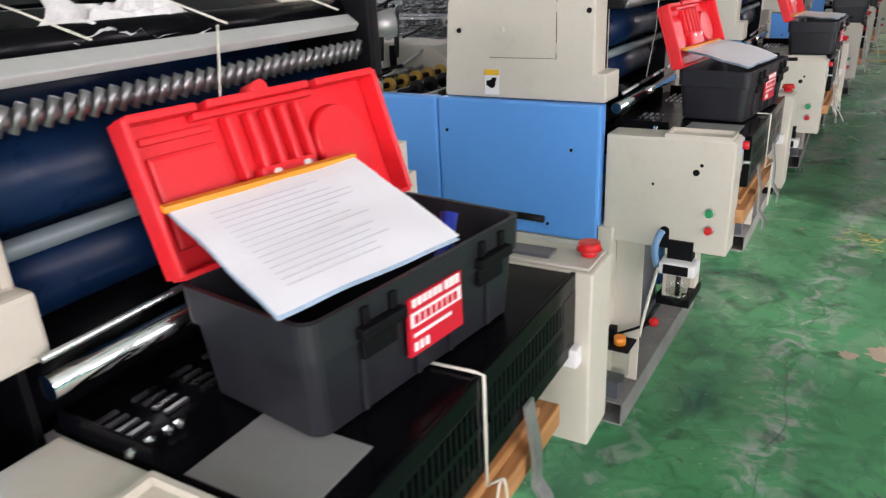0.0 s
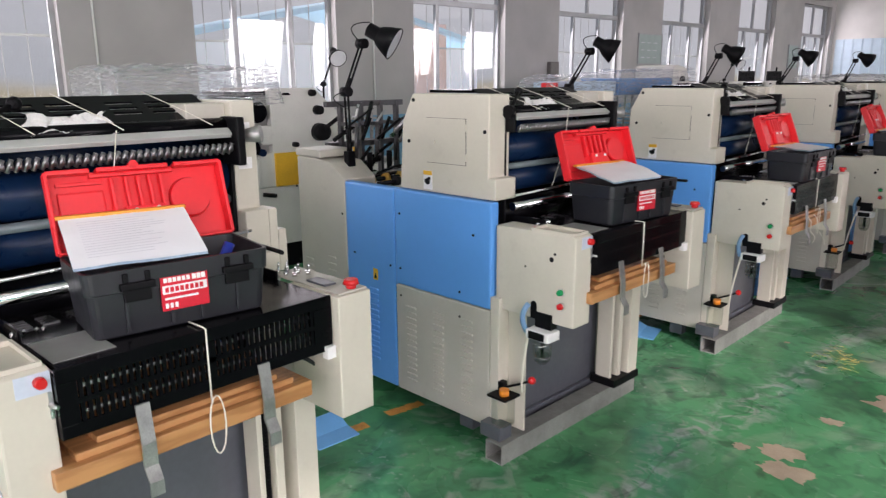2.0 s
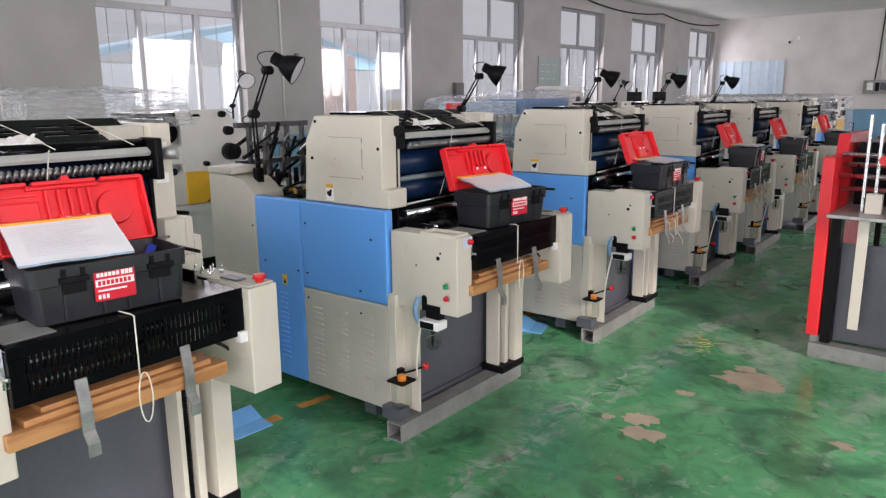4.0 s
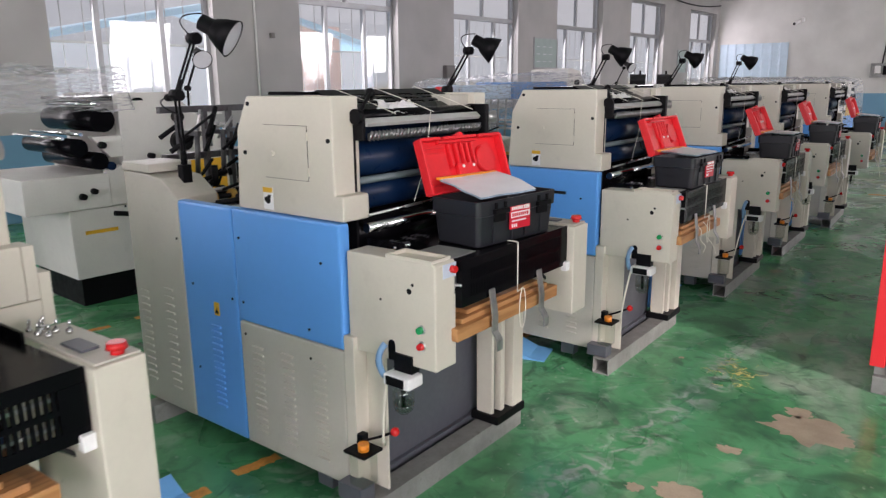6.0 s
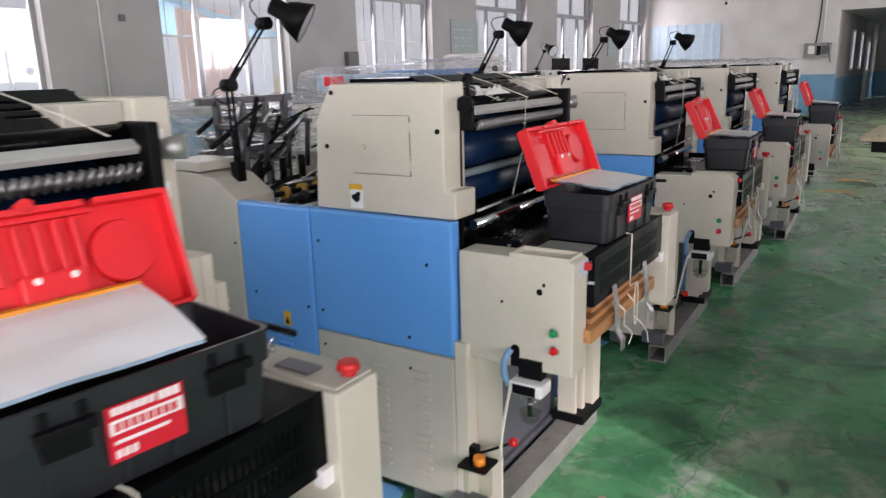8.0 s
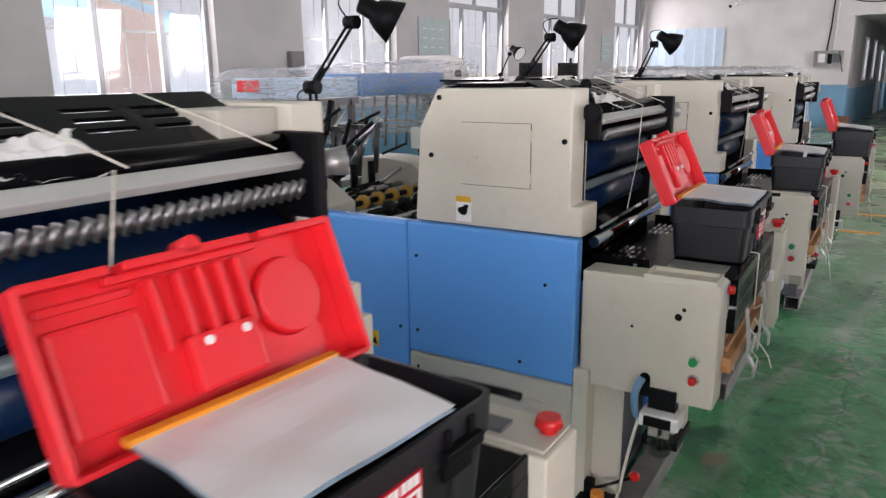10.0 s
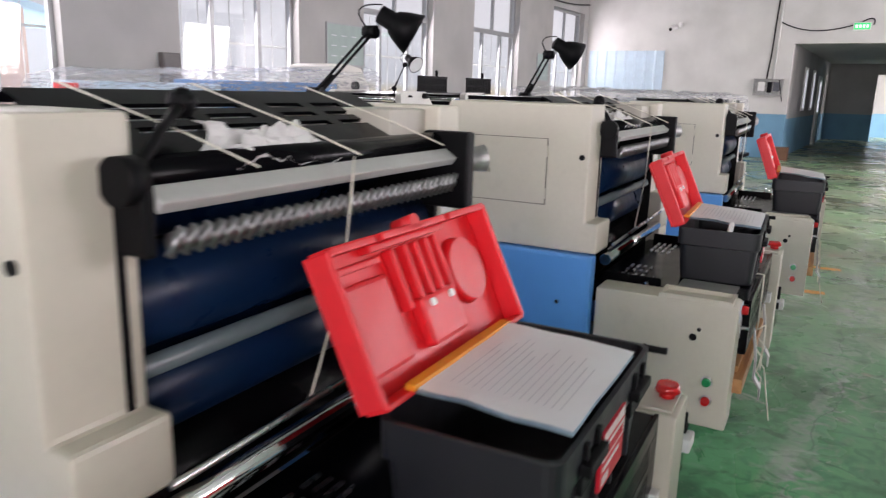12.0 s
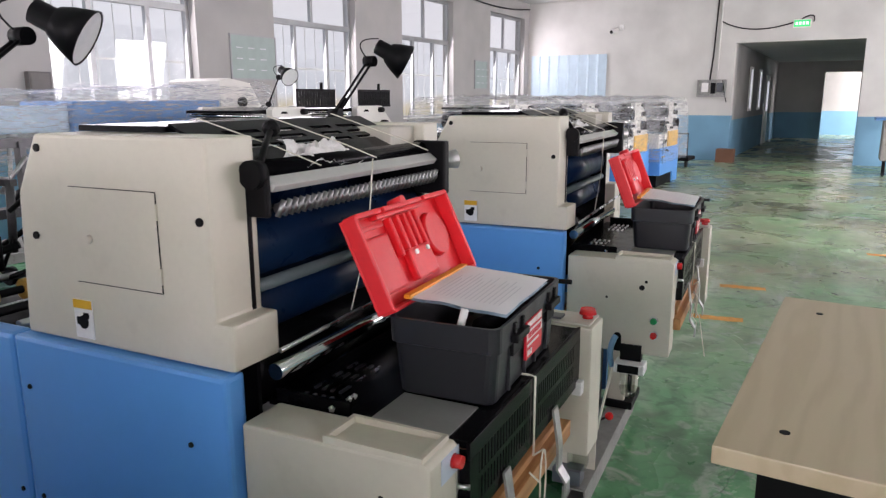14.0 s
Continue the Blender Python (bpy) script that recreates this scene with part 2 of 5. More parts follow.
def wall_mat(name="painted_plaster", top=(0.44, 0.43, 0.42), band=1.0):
    """White plaster above a sky-blue dado, with grime and hairline unevenness; the default top is greyed for backlight.
    """
    m = bpy.data.materials.new(name)
    m.use_nodes = True
    N, L = m.node_tree.nodes, m.node_tree.links.new
    b = N["Principled BSDF"]
    co = N.new("ShaderNodeTexCoord").outputs["Object"]
    sep = N.new("ShaderNodeSeparateXYZ")
    L(co, sep.inputs[0])
    lt = N.new("ShaderNodeMath")
    lt.operation = 'LESS_THAN'
    lt.inputs[1].default_value = band
    L(sep.outputs["Z"], lt.inputs[0])
    x = N.new("ShaderNodeMix")
    x.data_type = 'RGBA'
    L(lt.outputs[0], x.inputs["Factor"])
    x.inputs["A"].default_value, x.inputs["B"].default_value = (*top, 1), (0.17, 0.36, 0.52, 1)
    n = N.new("ShaderNodeTexNoise")
    n.inputs["Scale"].default_value, n.inputs["Detail"].default_value = 1.3, 9
    L(co, n.inputs["Vector"])
    r = N.new("ShaderNodeMapRange")
    r.inputs[1].default_value, r.inputs[2].default_value, r.inputs[3].default_value, r.inputs[4].default_value = 0.3, 0.7, 0.86, 1.04
    L(n.outputs["Fac"], r.inputs[0])
    h = N.new("ShaderNodeHueSaturation")
    L(x.outputs["Result"], h.inputs["Color"])
    L(r.outputs[0], h.inputs["Value"])
    L(h.outputs[0], b.inputs["Base Color"])
    b.inputs["Roughness"].default_value = 0.75
    n2 = N.new("ShaderNodeTexNoise")
    n2.inputs["Scale"].default_value = 35
    L(co, n2.inputs["Vector"])
    bp = N.new("ShaderNodeBump")
    bp.inputs["Strength"].default_value, bp.inputs["Distance"].default_value = 0.15, 0.003
    L(n2.outputs["Fac"], bp.inputs["Height"])
    L(bp.outputs[0], b.inputs["Normal"])
    return m


FLOOR = floor_mat()
# side walls: white plaster with their backlight shade put into the colour
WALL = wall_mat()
CEILING = mat("white_ceiling_board", (0.60, 0.60, 0.59), 0.8, vary=0.05, scale=1.0)
ALU = mat("grey_window_aluminium", (0.42, 0.43, 0.44), 0.4, 0.6, vary=0.06)
PVC = mat("white_reveal_paint", (0.72, 0.72, 0.70), 0.6, vary=0.05)
SHEETM = mat("pale_blue_sheet_metal", (0.50, 0.62, 0.72), 0.4, 0.2, vary=0.05)


# ---- mesh helpers ----
def box(bm, lo, hi, bevel=0.0):
    v = [bm.verts.new((x, y, z)) for x in (lo[0], hi[0]) for y in (lo[1], hi[1]) for z in (lo[2], hi[2])]
    fs = [bm.faces.new([v[i] for i in q]) for q in ((0, 1, 3, 2), (4, 6, 7, 5), (0, 4, 5, 1), (2, 3, 7, 6), (0, 2, 6, 4), (1, 5, 7, 3))]
    if bevel:
        es = list({e for f in fs for e in f.edges})
        bmesh.ops.bevel(bm, geom=es, offset=bevel, segments=2, affect='EDGES', profile=0.6)
    return bm


def cyl(bm, a, b, r, n=16, r2=None):
    a, b = Vector(a), Vector(b)
    d = (b - a)
    q = d.to_track_quat('Z', 'Y')
    r2 = r if r2 is None else r2
    lo = [bm.verts.new(a + q @ Vector((r * math.cos(2 * math.pi * i / n), r * math.sin(2 * math.pi * i / n), 0))) for i in range(n)]
    hi = [bm.verts.new(b + q @ Vector((r2 * math.cos(2 * math.pi * i / n), r2 * math.sin(2 * math.pi * i / n), 0))) for i in range(n)]
    for i in range(n):
        f = bm.faces.new((lo[i], lo[(i + 1) % n], hi[(i + 1) % n], hi[i]))
        f.smooth = True
    bm.faces.new(lo[::-1])
    bm.faces.new(hi)
    return bm


def prism(bm, outline, y0, y1, bevel=0.0):
    """An outline in x and z, pulled from y0 to y1."""
    a = [bm.verts.new((x, y0, z)) for x, z in outline]
    b = [bm.verts.new((x, y1, z)) for x, z in outline]
    n = len(a)
    fs = [bm.faces.new(a), bm.faces.new(b[::-1])]
    for i in range(n):
        fs.append(bm.faces.new((a[i], b[i], b[(i + 1) % n], a[(i + 1) % n])))
    bmesh.ops.recalc_face_normals(bm, faces=fs)
    if bevel:
        es = list({e for f in fs for e in f.edges})
        bmesh.ops.bevel(bm, geom=es, offset=bevel, segments=2, affect='EDGES', profile=0.6)
    return bm


def tube(bm, pts, r, n=8):
    """A round bar through the points, with mitred joints."""
    pts = [Vector(p) for p in pts]
    rings = []
    for i, p in enumerate(pts):
        d = (pts[min(i + 1, len(pts) - 1)] - pts[max(i - 1, 0)]).normalized()
        q = d.to_track_quat('Z', 'Y')
        rings.append([bm.verts.new(p + q @ Vector((r * math.cos(2 * math.pi * k / n), r * math.sin(2 * math.pi * k / n), 0))) for k in range(n)])
    for s, e in zip(rings, rings[1:]):
        off = min(range(n), key=lambda o: sum((s[k].co - e[(k + o) % n].co).length for k in range(n)))
        for k in range(n):
            f = bm.faces.new((s[k], s[(k + 1) % n], e[(k + 1 + off) % n], e[(k + off) % n]))
            f.smooth = True
    bm.faces.new(rings[0][::-1])
    bm.faces.new(rings[-1])
    return bm


def arc(p0, p1, p2, n=10):
    """Points of a smooth bend from p0 over p1 to p2."""
    p0, p1, p2 = Vector(p0), Vector(p1), Vector(p2)
    return [p0 * (1 - t) ** 2 + p1 * 2 * t * (1 - t) + p2 * t * t for t in [i / n for i in range(n + 1)]]


def part(name, bm, material, parent=None, label=""):
    me = bpy.data.meshes.new(name)
    bmesh.ops.recalc_face_normals(bm, faces=bm.faces[:])
    bm.to_mesh(me)
    bm.free()
    me.materials.append(material)
    ob = new(name, me)
    ob.parent = parent
    if label:
        tagged(ob, label)
    return ob


def same_mesh(ob, offset, parent):
    c = new(ob.name.split(".")[0], ob.data)
    c.parent = parent
    c.location = offset
    return c


def B():
    return bmesh.new()


def turned(bm, m):
    bmesh.ops.transform(bm, matrix=m, verts=bm.verts[:])
    return bm


def text_part(name, words, size, m, material, parent):
    cu = bpy.data.curves.new(name, 'FONT')
    cu.body, cu.size, cu.extrude, cu.align_x = words, size, 0.0003, 'LEFT'
    tmp = bpy.data.objects.new(name, cu)
    me = bpy.data.meshes.new_from_object(tmp)
    bpy.data.objects.remove(tmp)
    me.transform(m)
    me.materials.clear()
    me.materials.append(material)
    ob = new(name, me)
    ob.parent = parent
    return ob


# ---- structure ----
floor = tagged(part("floor", box(B(), (WEST - 0.3, SOUTH - 0.3, -0.15), (EAST + 0.3, 42, 0)), FLOOR), "worn green painted concrete workshop floor with pale scuffs", "floor", kind="structure")
ceiling = tagged(part("ceiling", box(B(), (WEST - 0.3, SOUTH - 0.3, CEIL), (EAST + 0.3, NORTH + 0.3, CEIL + 0.12)), CEILING), "plain white ceiling boards", "ceiling", kind="structure")


def long_wall(name, x0, x1, ys, label):
    """A wall along y with the row of window openings through it."""
    bm = B()
    edges = [SOUTH - 0.3] + [e for wy in ys for e in (wy - WIN_W / 2, wy + WIN_W / 2)] + [NORTH + 0.3]
    box(bm, (x0, SOUTH - 0.3, 0), (x1, NORTH + 0.3, SILL))
    box(bm, (x0, SOUTH - 0.3, HEAD), (x1, NORTH + 0.3, CEIL))
    for a, b in zip(edges[::2], edges[1::2]):
        box(bm, (x0, a, SILL), (x1, b, HEAD))
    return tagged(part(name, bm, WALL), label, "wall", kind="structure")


long_wall("wall_west", WEST - 0.28, WEST, WIN_Y, "white plaster wall with a sky blue lower band and window openings")
long_wall("wall_east", EAST, EAST + 0.28, EAST_Y, "white plaster wall with a sky blue lower band and window openings")
bm = B()
box(bm, (WEST, SOUTH - 0.28, 0), (EAST, SOUTH, SILL))
box(bm, (WEST, SOUTH - 0.28, HEAD), (EAST, SOUTH, CEIL))
edges = [WEST] + [e for wx in SOUTH_FILL_X for e in (wx - WIN_W / 2, wx + WIN_W / 2)] + [EAST]
for a, b in zip(edges[::2], edges[1::2]):
    box(bm, (a, SOUTH - 0.28, SILL), (b, SOUTH, HEAD))
tagged(part("wall_south", bm, WALL), "white plaster wall with blue lower band and window openings", "wall", kind="structure")
DOOR_L, DOOR_R, DOOR_T = -1.76, 1.0, 2.86
bm = B()
box(bm, (WEST, NORTH, 0), (DOOR_L, NORTH + 0.3, CEIL))
box(bm, (DOOR_R, NORTH, 0), (EAST, NORTH + 0.3, CEIL))
box(bm, (DOOR_L, NORTH, DOOR_T), (DOOR_R, NORTH + 0.3, CEIL))
# the same plaster, without the shade painted into the side walls
tagged(part("wall_north", bm, wall_mat("lit_plaster", (0.66, 0.65, 0.63), 1.12)), "white plaster end wall with blue lower band and wide passage opening", "wall", kind="structure")

# the passage behind the end wall
bm = B()
box(bm, (DOOR_L - 0.25, NORTH + 0.3, 0), (DOOR_L - 0.02, 38.3, 3.2))
box(bm, (DOOR_R + 1.6, NORTH + 0.3, 0), (DOOR_R + 1.8, 38.3, 3.2))
box(bm, (DOOR_L - 0.02, 38.0, 0), (-0.15, 38.3, 3.2))
box(bm, (1.05, 38.0, 0), (DOOR_R + 1.6, 38.3, 3.2))
box(bm, (-0.15, 38.0, 2.5), (1.05, 38.3, 3.2))
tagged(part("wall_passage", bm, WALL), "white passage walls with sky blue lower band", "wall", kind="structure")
tagged(part("ceiling_passage", box(B(), (DOOR_L - 0.25, NORTH + 0.3, 2.9), (DOOR_R + 1.8, 38.3, 3.0)), CEILING), "plain white passage ceiling", "ceiling", kind="structure")
bm = B()
box(bm, (-3.5, 41.6, 0), (4.5, 41.9, 3.2))
tagged(part("wall_far_room", bm, WALL), "pale far room wall with blue band", "wall", kind="structure")
tagged(part("ceiling_far_room", box(B(), (-3.5, 38.3, 3.2), (4.5, 41.9, 3.3)), CEILING), "plain white ceiling", "ceiling", kind="structure")
# added lamp, out of view, that brightens the far end of the passage
lamp = new("far_room_fill", bpy.data.lights.new("far_room_fill", 'AREA'))
lamp.data.energy, lamp.data.size, lamp.data.color = 420, 2.0, (1.0, 0.97, 0.9)
lamp.matrix_world = look((3.6, 39.9, 2.2), (0, 41.4, 1.2))
# two narrow passage windows and a white door on the west side of the passage
win_p = tagged(new("window_passage"), "narrow bright white-framed passage window", "window", kind="structure")
# opaque panes: the daylight behind them is put into their glow
PANE_G = glow_mat("daylit_pane", (0.8, 0.85, 0.86), 0.55)
for i, py in enumerate((29.3, 31.6)):
    part("pane", box(B(), (DOOR_L - 0.02, py, 1.25), (DOOR_L, py + 0.5, 2.35)), PANE_G, win_p)
    part("window_frame", box(box(B(), (DOOR_L - 0.02, py - 0.06, 1.18), (DOOR_L + 0.02, py, 2.42)), (DOOR_L - 0.02, py + 0.5, 1.18), (DOOR_L + 0.02, py + 0.56, 2.42)), PVC, win_p)
door_p = tagged(part("door_passage", box(B(), (DOOR_L - 0.02, 33.6, 0), (DOOR_L + 0.03, 34.6, 2.3)), PVC), "white glazed passage door, closed", "door", kind="structure")
part("pane", box(B(), (DOOR_L + 0.03, 33.85, 1.1), (DOOR_L + 0.034, 34.35, 2.1)), PANE_G, door_p)


# windows
def window_unit(wy, xw, inward, name):
    """Aluminium frame with a transom, two upper lights and three sliding lower panes, security bars outside."""
    w = tagged(new(name), "tall grey aluminium window with transom, sliding panes and outside bars", "window", kind="structure")
    w.location = (xw, wy, SILL)
    h, t, hw = HEAD - SILL, TRANSOM - SILL, WIN_W / 2
    x0, x1 = -0.16 * inward - 0.03, -0.16 * inward + 0.03
    fr = B()
    for lo, hi in (((x0, -hw, 0), (x1, hw, 0.06)), ((x0, -hw, h - 0.06), (x1, hw, h)), ((x0, -hw, 0.06), (x1, -hw + 0.06, h - 0.06)),
                   ((x0, hw - 0.06, 0.06), (x1, hw, h - 0.06)), ((x0 - 0.005, -hw + 0.06, t - 0.045), (x1 + 0.005, hw - 0.06, t + 0.045))):
        box(fr, lo, hi, 0.004)
    part("window_frame", fr, ALU, w)
    part("mullion", box(B(), (x0, -0.03, t + 0.045), (x1, 0.03, h - 0.06)), ALU, w)
    for k, my in enumerate((-hw * 0.42, hw * 0.36)):
        part("sash_stile", box(B(), (x0 + 0.004, my - 0.035, 0.06), (x1 + 0.006, my + 0.035, t - 0.045)), ALU, w)
    xm = -0.16 * inward
    for lo, hi in (((-hw + 0.06, 0.06), (-hw * 0.42 - 0.035, t - 0.045)), ((-hw * 0.42 + 0.035, 0.06), (hw * 0.36 - 0.035, t - 0.045)), ((hw * 0.36 + 0.035, 0.06), (hw - 0.06, t - 0.045)),
                   ((-hw + 0.06, t + 0.045), (-0.03, h - 0.06)), ((0.03, t + 0.045), (hw - 0.06, h - 0.06))):
        p = part("pane", box(B(), (xm - 0.003, lo[0], lo[1]), (xm + 0.003, hi[0], hi[1])), GLASS, w)
        p.visible_shadow = False
    xb = -0.30 * inward
    bars = B()
    n = 8
    for k in range(1, n):
        yb = -hw + WIN_W * k / n
        cyl(bars, (xb, yb, 0.0), (xb, yb, t), 0.006, 6)
    box(bars, (xb - 0.006, -hw, t * 0.55), (xb + 0.006, hw, t * 0.55 + 0.03))
    part("security_bars", bars, PVC, w)
    part("window_sill", box(B(), (-0.1 * inward - 0.02 if inward > 0 else -0.01, -hw, 0.001), (0.03 if inward > 0 else 0.12, hw, 0.022)), PVC, w)
    return w


for i, wy in enumerate(WIN_Y):
    window_unit(wy, WEST, 1, "window_%d" % (i + 1))
for i, wy in enumerate(EAST_Y):
    window_unit(wy, EAST, -1, "window_%d" % (i + 9))
# the added south windows that let the fill light in
for i, wx in enumerate(SOUTH_FILL_X):
    window_unit(0, 0, 1, "window_%d" % (i + 16)).matrix_world = pose(wx, SOUTH, SILL, 0, 0, 90)


def backdrop_mat():
    """Hazy daylight put into a glowing colour ramp: yellowish yard wall, pale sheds, white sky."""
    m = bpy.data.materials.new("hazy_yard")
    m.use_nodes = True
    N, L = m.node_tree.nodes, m.node_tree.links.new
    co = N.new("ShaderNodeTexCoord").outputs["Object"]
    sep = N.new("ShaderNodeSeparateXYZ")
    L(co, sep.inputs[0])
    n = N.new("ShaderNodeTexNoise")
    n.inputs["Scale"].default_value = 0.5
    L(co, n.inputs["Vector"])
    ad = N.new("ShaderNodeMath")
    ad.operation = 'MULTIPLY_ADD'
    ad.inputs[1].default_value = 0.9
    L(n.outputs["Fac"], ad.inputs[0])
    L(sep.outputs["Z"], ad.inputs[2])
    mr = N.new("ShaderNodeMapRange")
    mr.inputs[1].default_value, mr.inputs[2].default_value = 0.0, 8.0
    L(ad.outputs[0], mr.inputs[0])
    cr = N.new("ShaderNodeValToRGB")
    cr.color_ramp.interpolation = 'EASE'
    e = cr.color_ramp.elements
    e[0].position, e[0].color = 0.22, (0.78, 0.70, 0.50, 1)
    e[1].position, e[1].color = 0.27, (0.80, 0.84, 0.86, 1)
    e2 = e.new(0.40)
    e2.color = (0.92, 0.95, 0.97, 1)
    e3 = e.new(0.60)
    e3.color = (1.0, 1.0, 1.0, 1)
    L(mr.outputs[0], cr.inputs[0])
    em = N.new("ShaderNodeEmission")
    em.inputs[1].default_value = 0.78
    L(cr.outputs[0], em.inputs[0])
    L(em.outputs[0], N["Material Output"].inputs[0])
    return m


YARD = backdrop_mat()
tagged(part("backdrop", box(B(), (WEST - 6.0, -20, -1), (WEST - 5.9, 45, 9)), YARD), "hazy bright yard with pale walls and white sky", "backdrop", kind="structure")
tagged(part("ground", box(B(), (-60, -60, -0.3), (60, 90, -0.2)), mat("yard_concrete", (0.35, 0.34, 0.31), 0.8)), "pale concrete yard ground outside", "ground", kind="structure")
# shed colours glow: outdoor daylight and haze are put into them
SHED = glow_mat("blue_roof_glow", (0.55, 0.74, 0.84), 0.5)
SHED_W = glow_mat("shed_wall_glow", (0.80, 0.83, 0.84), 0.6)
RUST = glow_mat("rust_door_glow", (0.76, 0.58, 0.50), 0.5)
s = tagged(new("shed"), "shed with light blue pitched roof and rusty door, glowing with painted-in haze", "shed")
s.location = (WEST - 4.0, 9.0, -0.2)
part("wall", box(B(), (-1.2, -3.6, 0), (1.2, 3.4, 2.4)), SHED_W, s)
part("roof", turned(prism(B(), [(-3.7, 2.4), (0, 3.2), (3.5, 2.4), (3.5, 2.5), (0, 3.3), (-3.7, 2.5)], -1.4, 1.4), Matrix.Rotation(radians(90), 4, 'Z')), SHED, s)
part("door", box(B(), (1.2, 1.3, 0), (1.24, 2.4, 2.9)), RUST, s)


# ---- the presses ----
def lv_mesh():
    bm = B()
    prism(bm, [(-0.032, -0.0035), (0.032, -0.0035), (0.032, 0.0055), (-0.032, 0.0055)], -0.007, 0.004, 0.0025)
    return bm


def knob(bm, p, r, d, axis=(0, -1, 0)):
    a = Vector(p)
    return cyl(bm, a, a + Vector(axis) * d, r, 16, r * 0.85)


def make_press():
    P = new("offset_press")
    # side covers
    near_out = [(-1.345, 0.10), (-1.345, 1.160), (-1.20, 1.160), (-1.06, 1.145), (-0.947, 1.070), (-0.947, 0.10)]
    rear = part("rear_cover", prism(B(), near_out, 0.0, 0.20, 0.008), BEIGE_D, P, "grey-beige louvred rear cover")
    part("rear_cap", box(B(), (-1.35, -0.004, 1.162), (-1.13, 0.205, 1.20), 0.008), BEIGE_D, P)
    far_r = part("rear_cover", prism(B(), near_out, 0.74, 0.94, 0.008), BEIGE_D, P)
    blue_r = part("rear_side_panel", box(B(), (-0.945, 0.0, 0.10), (-0.584, 0.05, 1.066), 0.012), BLUE, P, "sky blue side panel with louvres")
    blue_f = part("side_panel", box(B(), (-0.581, 0.0, 0.622), (0.002, 0.05, 1.066), 0.010), BLUE, P, "sky blue side panel")
    low = part("lower_panel", box(B(), (-0.581, 0.0, 0.10), (0.002, 0.05, 0.619), 0.010), BEIGE_D, P, "beige louvred lower panel")
    part("side_panel", box(B(), (-0.945, 0.89, 0.10), (0.0, 0.94, 1.066), 0.012), BLUE, P)
    for holder, cols in ((low, ((-0.475, 0.17, 0.525), (-0.300, 0.17, 0.535), (-0.125, 0.17, 0.545))),
                         (blue_r, ((-0.74, 0.21, 0.56),)), (rear, ((-1.27, 0.20, 0.62), (-1.07, 0.20, 0.66)))):
        for cx, z0, z1 in cols:
            n = 14
            for k in range(n):
                loc = (cx, -0.001, z0 + (z1 - z0) * k / (n - 1))
                mesh = LV.get(holder.data.materials[0].name)
                if mesh is None:
                    lo = part("louvre", lv_mesh(), holder.data.materials[0], holder)
                    LV[holder.data.materials[0].name] = lo.data
                else:
                    lo = new("louvre", mesh)
                    lo.parent = holder
                lo.location = loc
    # screws and small holes
    sc = B()
    for x, z in ((-0.545, 0.955), (-0.545, 0.70), (-0.092, 0.922), (-0.17, 0.665), (-0.88, 0.72), (-0.615, 0.70), (-0.545, 0.57), (-0.17, 0.555), (-1.36, 1.0), (-1.36, 0.6), (-0.97, 0.9), (-0.88, 0.35)):
        cyl(sc, (x, 0.002, z), (x, -0.003, z), 0.0055, 10)
    part("screws", sc, BLACK_M, P)
    # upper housings
    up = [(-0.560, 1.069), (-0.538, 1.365), (-0.472, 1.484), (-0.032, 1.484), (-0.032, 1.157), (0.006, 1.157), (0.006, 1.072), (0.0, 1.069)]
    uh = part("upper_housing", prism(B(), up, -0.004, 0.120, 0.007), BEIGE, P, "beige upper side housing with hatch")
    uh.location.y = 0.027
    hat = B()
    for lo, hi in (((-0.385, 1.197), (-0.155, 1.1982)), ((-0.385, 1.385), (-0.155, 1.3862)), ((-0.1564, 1.1982), (-0.155, 1.385))):
        box(hat, (lo[0], -0.006, lo[1]), (hi[0], -0.0035, hi[1]))
    part("hatch_gap", hat, BLACK_M, uh)
    hk = B()
    box(hk, (-0.161, -0.009, 1.215), (-0.153, -0.004, 1.245)), box(hk, (-0.161, -0.009, 1.335), (-0.153, -0.004, 1.365))
    knob(hk, (-0.341, -0.004, 1.285), 0.009, 0.008)
    part("hatch_hinge", hk, BEIGE, uh)
    sc = B()
    for x, z in ((-0.464, 1.457), (-0.496, 1.281), (-0.053, 1.339)):
        cyl(sc, (x, -0.002, z), (x, -0.008, z), 0.008, 12)
    part("screw", sc, BLACK_M, uh)
    st = part("warning_sticker", box(B(), (-0.345, -0.0065, 1.098), (-0.292, -0.0045, 1.178)), LAB_WH, uh, "white and yellow warning sticker")
    st.location = (-0.061, 0.0, -0.018)
    part("sticker_header", box(B(), (-0.345, -0.0075, 1.160), (-0.292, -0.0066, 1.178)), YELLOW, st)
    ic = B()
    cyl(ic, (-0.319, -0.0066, 1.132), (-0.319, -0.0076, 1.132), 0.014, 14)
    box(ic, (-0.338, -0.0077, 1.126), (-0.318, -0.0068, 1.142)), box(ic, (-0.318, -0.0078, 1.14), (-0.302, -0.0068, 1.152))
    part("sticker_pictogram", ic, BLACK_M, st)
    st2 = part("warning_sticker", box(B(), (-0.742, -0.0022, 0.61), (-0.708, -0.0008, 0.665)), YELLOW, P, "small yellow warning triangle sticker")
    part("sticker_pictogram", prism(B(), [(-0.736, 0.618), (-0.714, 0.618), (-0.725, 0.645)], -0.0032, -0.0023), BLACK_M, st2)
    fu = [(-0.560, 1.069), (-0.538, 1.365), (-0.472, 1.484), (-0.03, 1.484), (-0.03, 1.157), (0.015, 1.157), (0.015, 1.02), (-0.05, 1.02)]
    fh = part("far_housing", prism(B(), fu, 0.825, 0.905, 0.006), BEIGE, P, "beige upper side housing with stepped foot")
